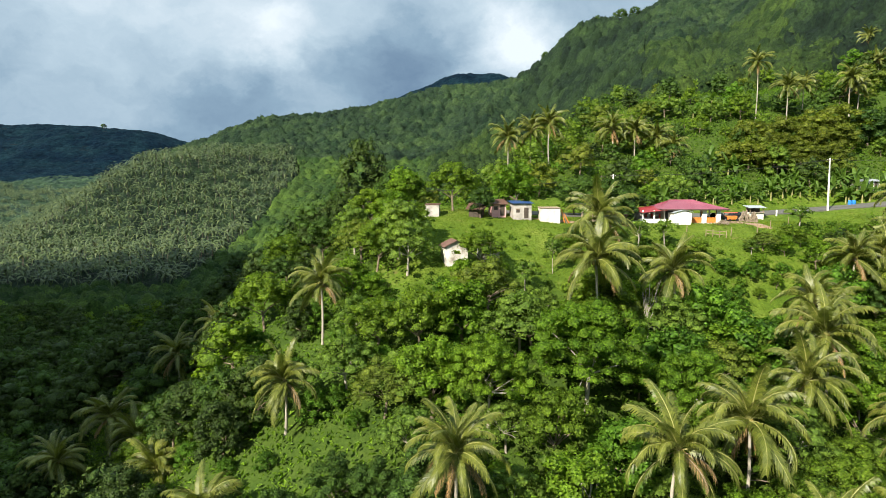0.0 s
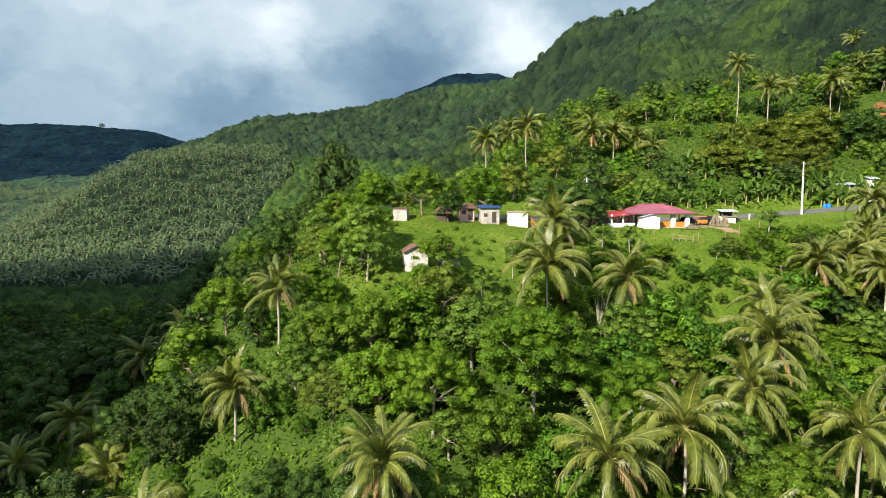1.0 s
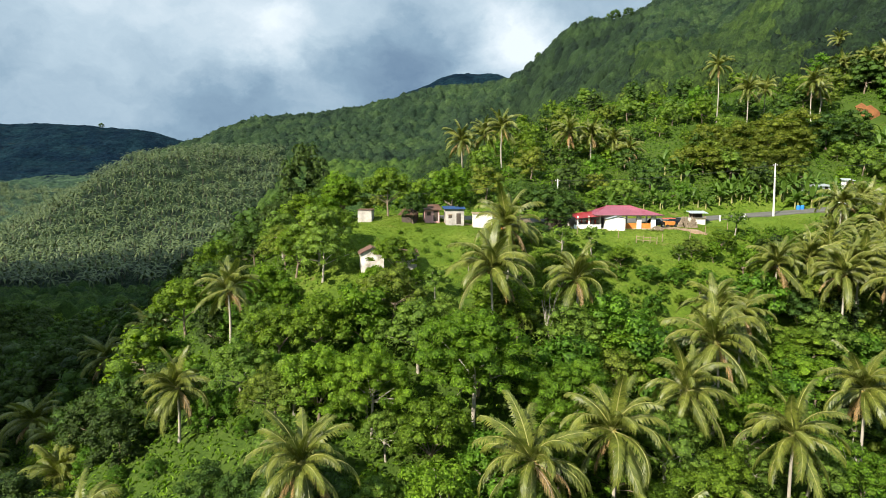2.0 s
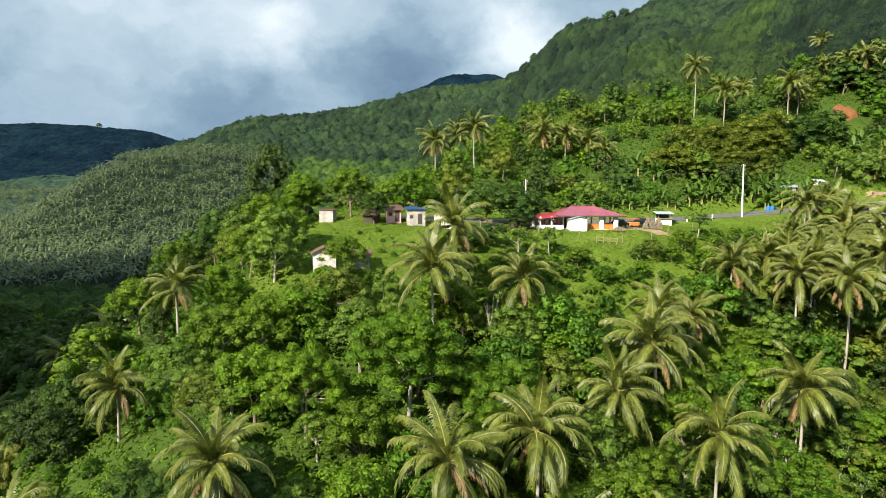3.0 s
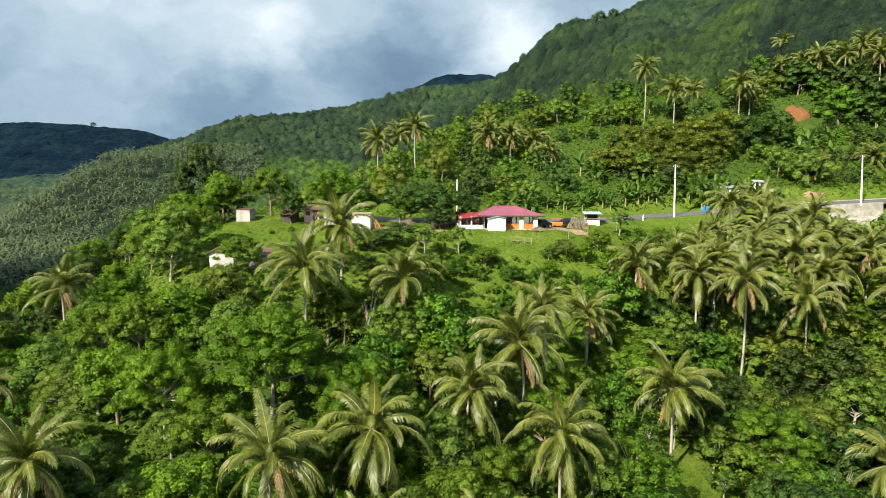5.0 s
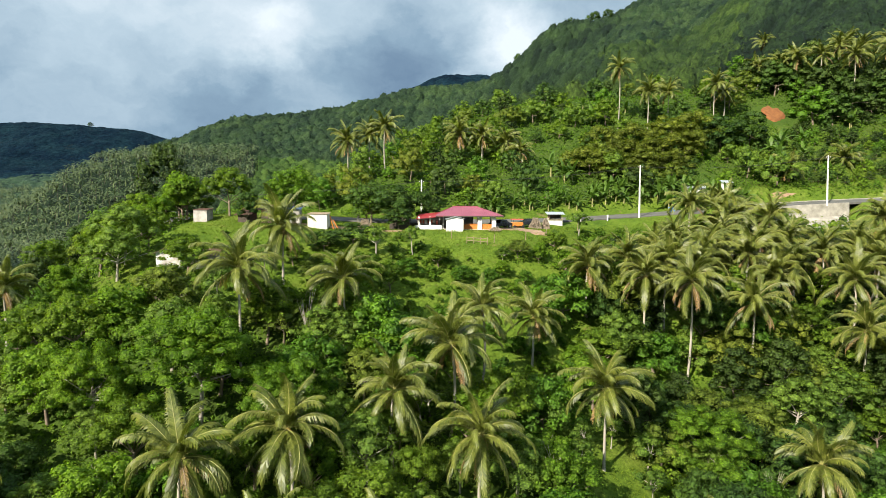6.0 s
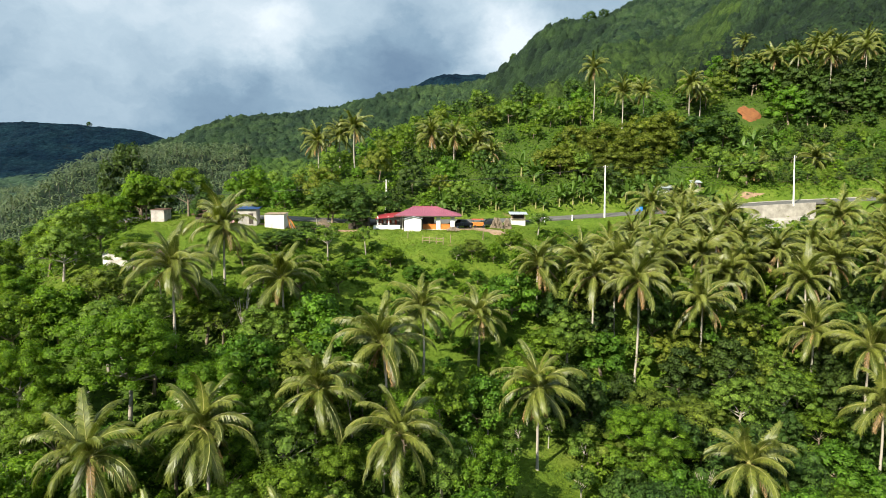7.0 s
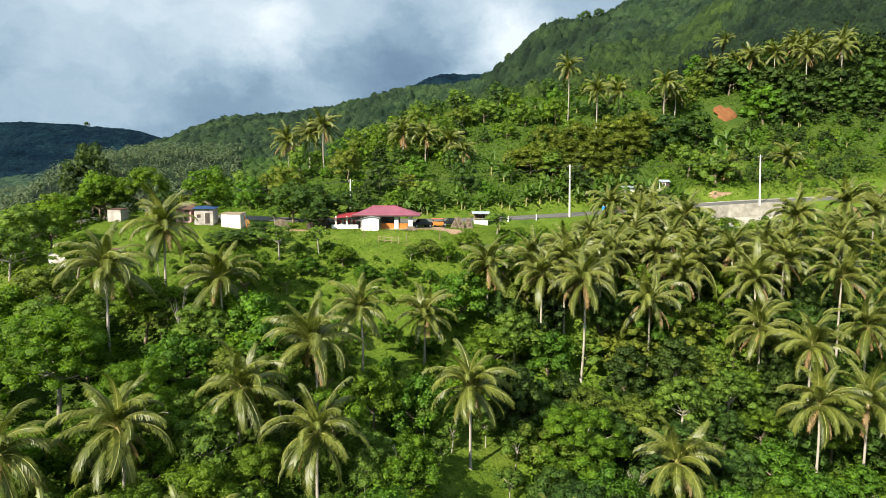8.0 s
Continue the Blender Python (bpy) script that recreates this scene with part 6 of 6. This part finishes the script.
wedge = lambda x, y: (x > -0.80 * y - 20) & (x < 54 + 0.80 * y + 20)
GROVE_AREA = lambda x, y: (x > -400 - 0.25 * (y - 540)) & (x < -60 - 0.28 * (y - 300)) & (y > 300) & (y < 690) & (x < -135)
steep_side = lambda x, y, m=0.0: x > 0.56 * y + 14 * np.sin(y / 30.0) + m
mountain = lambda x, y: wedge(x, y) & (x > -15)
# mountain tract under cloud shade; a darker canopy colour paints that shade
shade_tract = lambda x, y, m=0.0: (x > 0.12 * y + m + 9 * np.sin(y / 17.0)) & (x < 0.335 * y - m + 9 * np.sin(y / 13.0)) & (y > 440 + m + 14 * np.sin(x / 19.0))
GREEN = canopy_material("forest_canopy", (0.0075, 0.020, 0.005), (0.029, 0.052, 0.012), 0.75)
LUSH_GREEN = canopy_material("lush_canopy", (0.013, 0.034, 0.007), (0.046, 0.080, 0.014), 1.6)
# ridge green carries some haze blue in its colour
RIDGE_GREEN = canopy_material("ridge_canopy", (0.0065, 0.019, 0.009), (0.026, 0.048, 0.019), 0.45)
# darker canopy colour stands in for shade on spur, ravine and grove floor
SHADED_GREEN = canopy_material("dark_leaved_canopy", (0.0045, 0.0125, 0.0065), (0.016, 0.033, 0.013), 0.55)
# haze of the distance is mixed into this dull valley green
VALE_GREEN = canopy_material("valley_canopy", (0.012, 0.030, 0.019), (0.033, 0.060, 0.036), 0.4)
# distance haze and cloud shade are mixed into this blue-green
HAZE_BLUE = canopy_material("distant_canopy", (0.0028, 0.0105, 0.0200), (0.0056, 0.0170, 0.0300), 0.10, 0.02)
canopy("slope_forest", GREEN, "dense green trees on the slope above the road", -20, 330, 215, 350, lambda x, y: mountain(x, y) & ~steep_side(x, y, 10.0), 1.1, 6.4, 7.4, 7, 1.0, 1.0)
canopy("mountain_forest", GREEN, "dense green tropical forest covering the mountainside", -20, 460, 338, 650, lambda x, y: mountain(x, y) & ~steep_side(x, y, 10.0) & ~shade_tract(x, y, 10.0), 1.4, 8.0, 9.0, 1, 1.1, 1.0)
canopy("ravine_forest", SHADED_GREEN, "dense forest on the steep spur beside the ravine, shade in its colour", 110, 560, 215, 640, lambda x, y: wedge(x, y) & steep_side(x, y), 1.4, 7.8, 9.0, 21, 1.1, 0.8)
canopy("ridge_forest", RIDGE_GREEN, "dense green forest along the mountain ridge, haze blue in its colour", -480, 760, 638, 1080, lambda x, y: wedge(x, y) & (x > -430) & ~shade_tract(x, y, 14.0), 2.3, 10.0, 10.5, 2, 1.9, 0.8)
canopy("shoulder_forest", SHADED_GREEN, "dense forest on the mountain spur, cloud shade in its colour", 30, 260, 420, 705, shade_tract, 1.5, 8.6, 9.6, 18, 1.2, 1.0)
canopy("dark_ridge_forest", SHADED_GREEN, "dense forest on the steep mountain shoulder, cloud shade in its colour", 60, 380, 695, 1080, shade_tract, 2.0, 10.0, 11.0, 8, 1.8, 0.9)
canopy("valley_forest", LUSH_GREEN, "green forest filling the valley", -420, 20, 330, 640, lambda x, y: wedge(x, y) & ~GROVE_AREA(x, y) & (x < -8) & ~((x > -190) & (y < 240)), 1.5, 7.0, 7.4, 3, 1.2, 1.0)
canopy("near_valley_forest", LUSH_GREEN, "bright green trees in the near valley", -260, 20, 190, 342, lambda x, y: wedge(x, y) & ~GROVE_AREA(x, y) & (x < -8) & ~((x > -190) & (y < 226)), 1.1, 6.2, 7.0, 33, 0.85, 1.4)
# shade between the grove's palms is painted as dark scrub
canopy("grove_scrub", SHADED_GREEN, "scrub under the coconut grove, shade in its dark green", -480, -100, 295, 700, lambda x, y: wedge(x, y) & GROVE_AREA(x, y), 2.6, 5.5, 2.6, 12, 1.5, 0.5)
canopy("valley_floor_forest", VALE_GREEN, "palms and forest in the far valley, dull green with painted haze", -1500, -330, 560, 1700, lambda x, y: wedge(x, y) & ~((x > -430) & (y > 638) & (y < 1080)) & ~GROVE_AREA(x, y) & ~((x > -420) & (y < 640)), 4.0, 9.5, 6.0, 4, 2.6, 0.0)
canopy("distant_forest", HAZE_BLUE, "distant hill forest, haze and cloud shade in its dark blue-green", -2300, 1000, 1600, 2420, wedge, 7.0, 17.0, 5.0, 5, 5.0, 0.0)


def grove():
    """Coconut palms in their hundreds on the far slope: star-shaped crowns on thin trunks."""
    rng = np.random.default_rng(9)
    gx, gy = np.meshgrid(np.arange(-480, -95, 9.0), np.arange(300, 690, 11.0))
    gx, gy = gx.ravel() + rng.uniform(-3.0, 3.0, gx.size), gy.ravel() + rng.uniform(-3.4, 3.4, gx.size)
    ok = wedge(gx, gy) & GROVE_AREA(gx, gy)
    gx, gy = gx[ok], gy[ok]
    vx, vy = rng.uniform(-1100, -330, 2600), rng.uniform(600, 1250, 2600)
    ok = wedge(vx, vy) & ~GROVE_AREA(vx, vy) & (vx < -360 - 0.12 * (vy - 600))
    gx, gy = np.concatenate([gx, vx[ok]]), np.concatenate([gy, vy[ok]])
    s = np.stack([gx, gy, land(gx, gy)], 1)
    n, k = len(s), 13
    h = rng.uniform(6, 13, n)
    top = s + np.stack([np.zeros(n), np.zeros(n), h], 1)
    a = rng.uniform(0, 6.283, (n, 1)) + np.arange(k) * 2.4 + rng.uniform(-0.3, 0.3, (n, k))
    out = np.stack([np.cos(a), np.sin(a), np.zeros((n, k))], 2)
    side = np.stack([-np.sin(a), np.cos(a), np.zeros((n, k))], 2)
    ln = rng.uniform(5.8, 7.6, (n, k, 1))
    rise = np.tile(np.linspace(0.9, -0.55, k), (n, 1))[..., None] + rng.uniform(-0.15, 0.15, (n, k, 1))
    up = np.array([0, 0, 1.0])
    base = np.repeat(top[:, None, :], k, 1)
    mid = base + ln * 0.55 * (out * np.cos(rise) + up * np.sin(rise))
    tip = mid + ln * 0.5 * (out * np.cos(rise - 0.85) + up * np.sin(rise - 0.85))
    w = 0.60
    v = np.stack([base, mid - side * w - up * 0.25, mid + up * 0.1, mid + side * w - up * 0.25, tip], 2).reshape(-1, 3)
    i = np.arange(n * k)[:, None] * 5
    f = np.concatenate([i + np.array([[0, 1, 2]]), i + np.array([[0, 2, 3]]), i + np.array([[1, 4, 2]]), i + np.array([[2, 4, 3]])], 1).reshape(-1, 3)
    o = len(v)
    t0 = np.stack([s + np.array([-0.12, 0, 0]), s + np.array([0.12, 0, 0]), top + np.array([0.07, 0, 0]), top + np.array([-0.07, 0, 0])], 1).reshape(-1, 3)
    j = o + np.arange(n)[:, None] * 4
    f = np.concatenate([f, np.concatenate([j + np.array([[0, 1, 2]]), j + np.array([[0, 2, 3]])], 1).reshape(-1, 3)])
    me = with_material(mesh_of("coconut_grove", np.concatenate([v, t0]), f), LEAF["grove"])
    me.materials.append(DARK_WOOD)
    me.polygons.foreach_set("material_index", np.concatenate([np.zeros(len(f) - 2 * n, np.int32), np.ones(2 * n, np.int32)]))
    tagged(new("coconut_grove", me), "dull grey-green coconut grove covering the valley slope", "palm grove", kind="stuff")


grove()


def blades(name, material, label, n, x0, x1, y0, y1, keep, size, lift, seed, flat):
    rng = np.random.default_rng(seed)
    x, y = rng.uniform(x0, x1, n), rng.uniform(y0, y1, n)
    ok = keep(x, y)
    x, y = x[ok], y[ok]
    z = land(x, y) + lift * rng.random(len(x)) ** 1.5
    nr = np.stack([np.zeros(len(x)), np.full(len(x), -0.35), np.full(len(x), flat)], 1)
    v, f = leaf_quads(np.stack([x, y, z], 1), nr, size, rng, 0.5, 0.2)
    tagged(new(name, with_material(mesh_of(name, v, f), material)), label, "plants", kind="stuff")


def off_road(x, y):
    off = y - road_at(x)[0]
    return (off > 3.0) | (off < -4.0)


blades("grass", LEAF["grass"], "uneven bright green grass on the open slope", 92000, -14, 86, 54, 128, lambda x, y: clearing_mask(x, y) & off_road(x, y), 0.22, 0.12, 1, 0.6)
blades("undergrowth", LEAF["weed"], "tangled green undergrowth between the trees", 54000, -70, 130, 38, 122, lambda x, y: (x > -0.78 * y - 6) & (x < 60 + 0.78 * y) & ~clearing_mask(x, y), 0.6, 1.0, 2, 0.8)
blades("upper_undergrowth", LEAF["weed"], "green scrub between the trees above the road", 46000, -5, 220, 126, 240, lambda x, y: (x < 60 + 0.78 * y) & (y > road_at(x)[0] + 5.0) & (np.hypot(x - 137, y - 184) > 6.5) & (((x - 137) / 22) ** 2 + ((y - 156) / 14) ** 2 > 1), 0.75, 1.2, 3, 0.8)
blades("slope_grass", LEAF["grass"], "rough green grass on the open slope above the road", 16000, 108, 166, 138, 176, lambda x, y: y > road_at(x)[0] + 3.6, 0.3, 0.2, 4, 0.6)
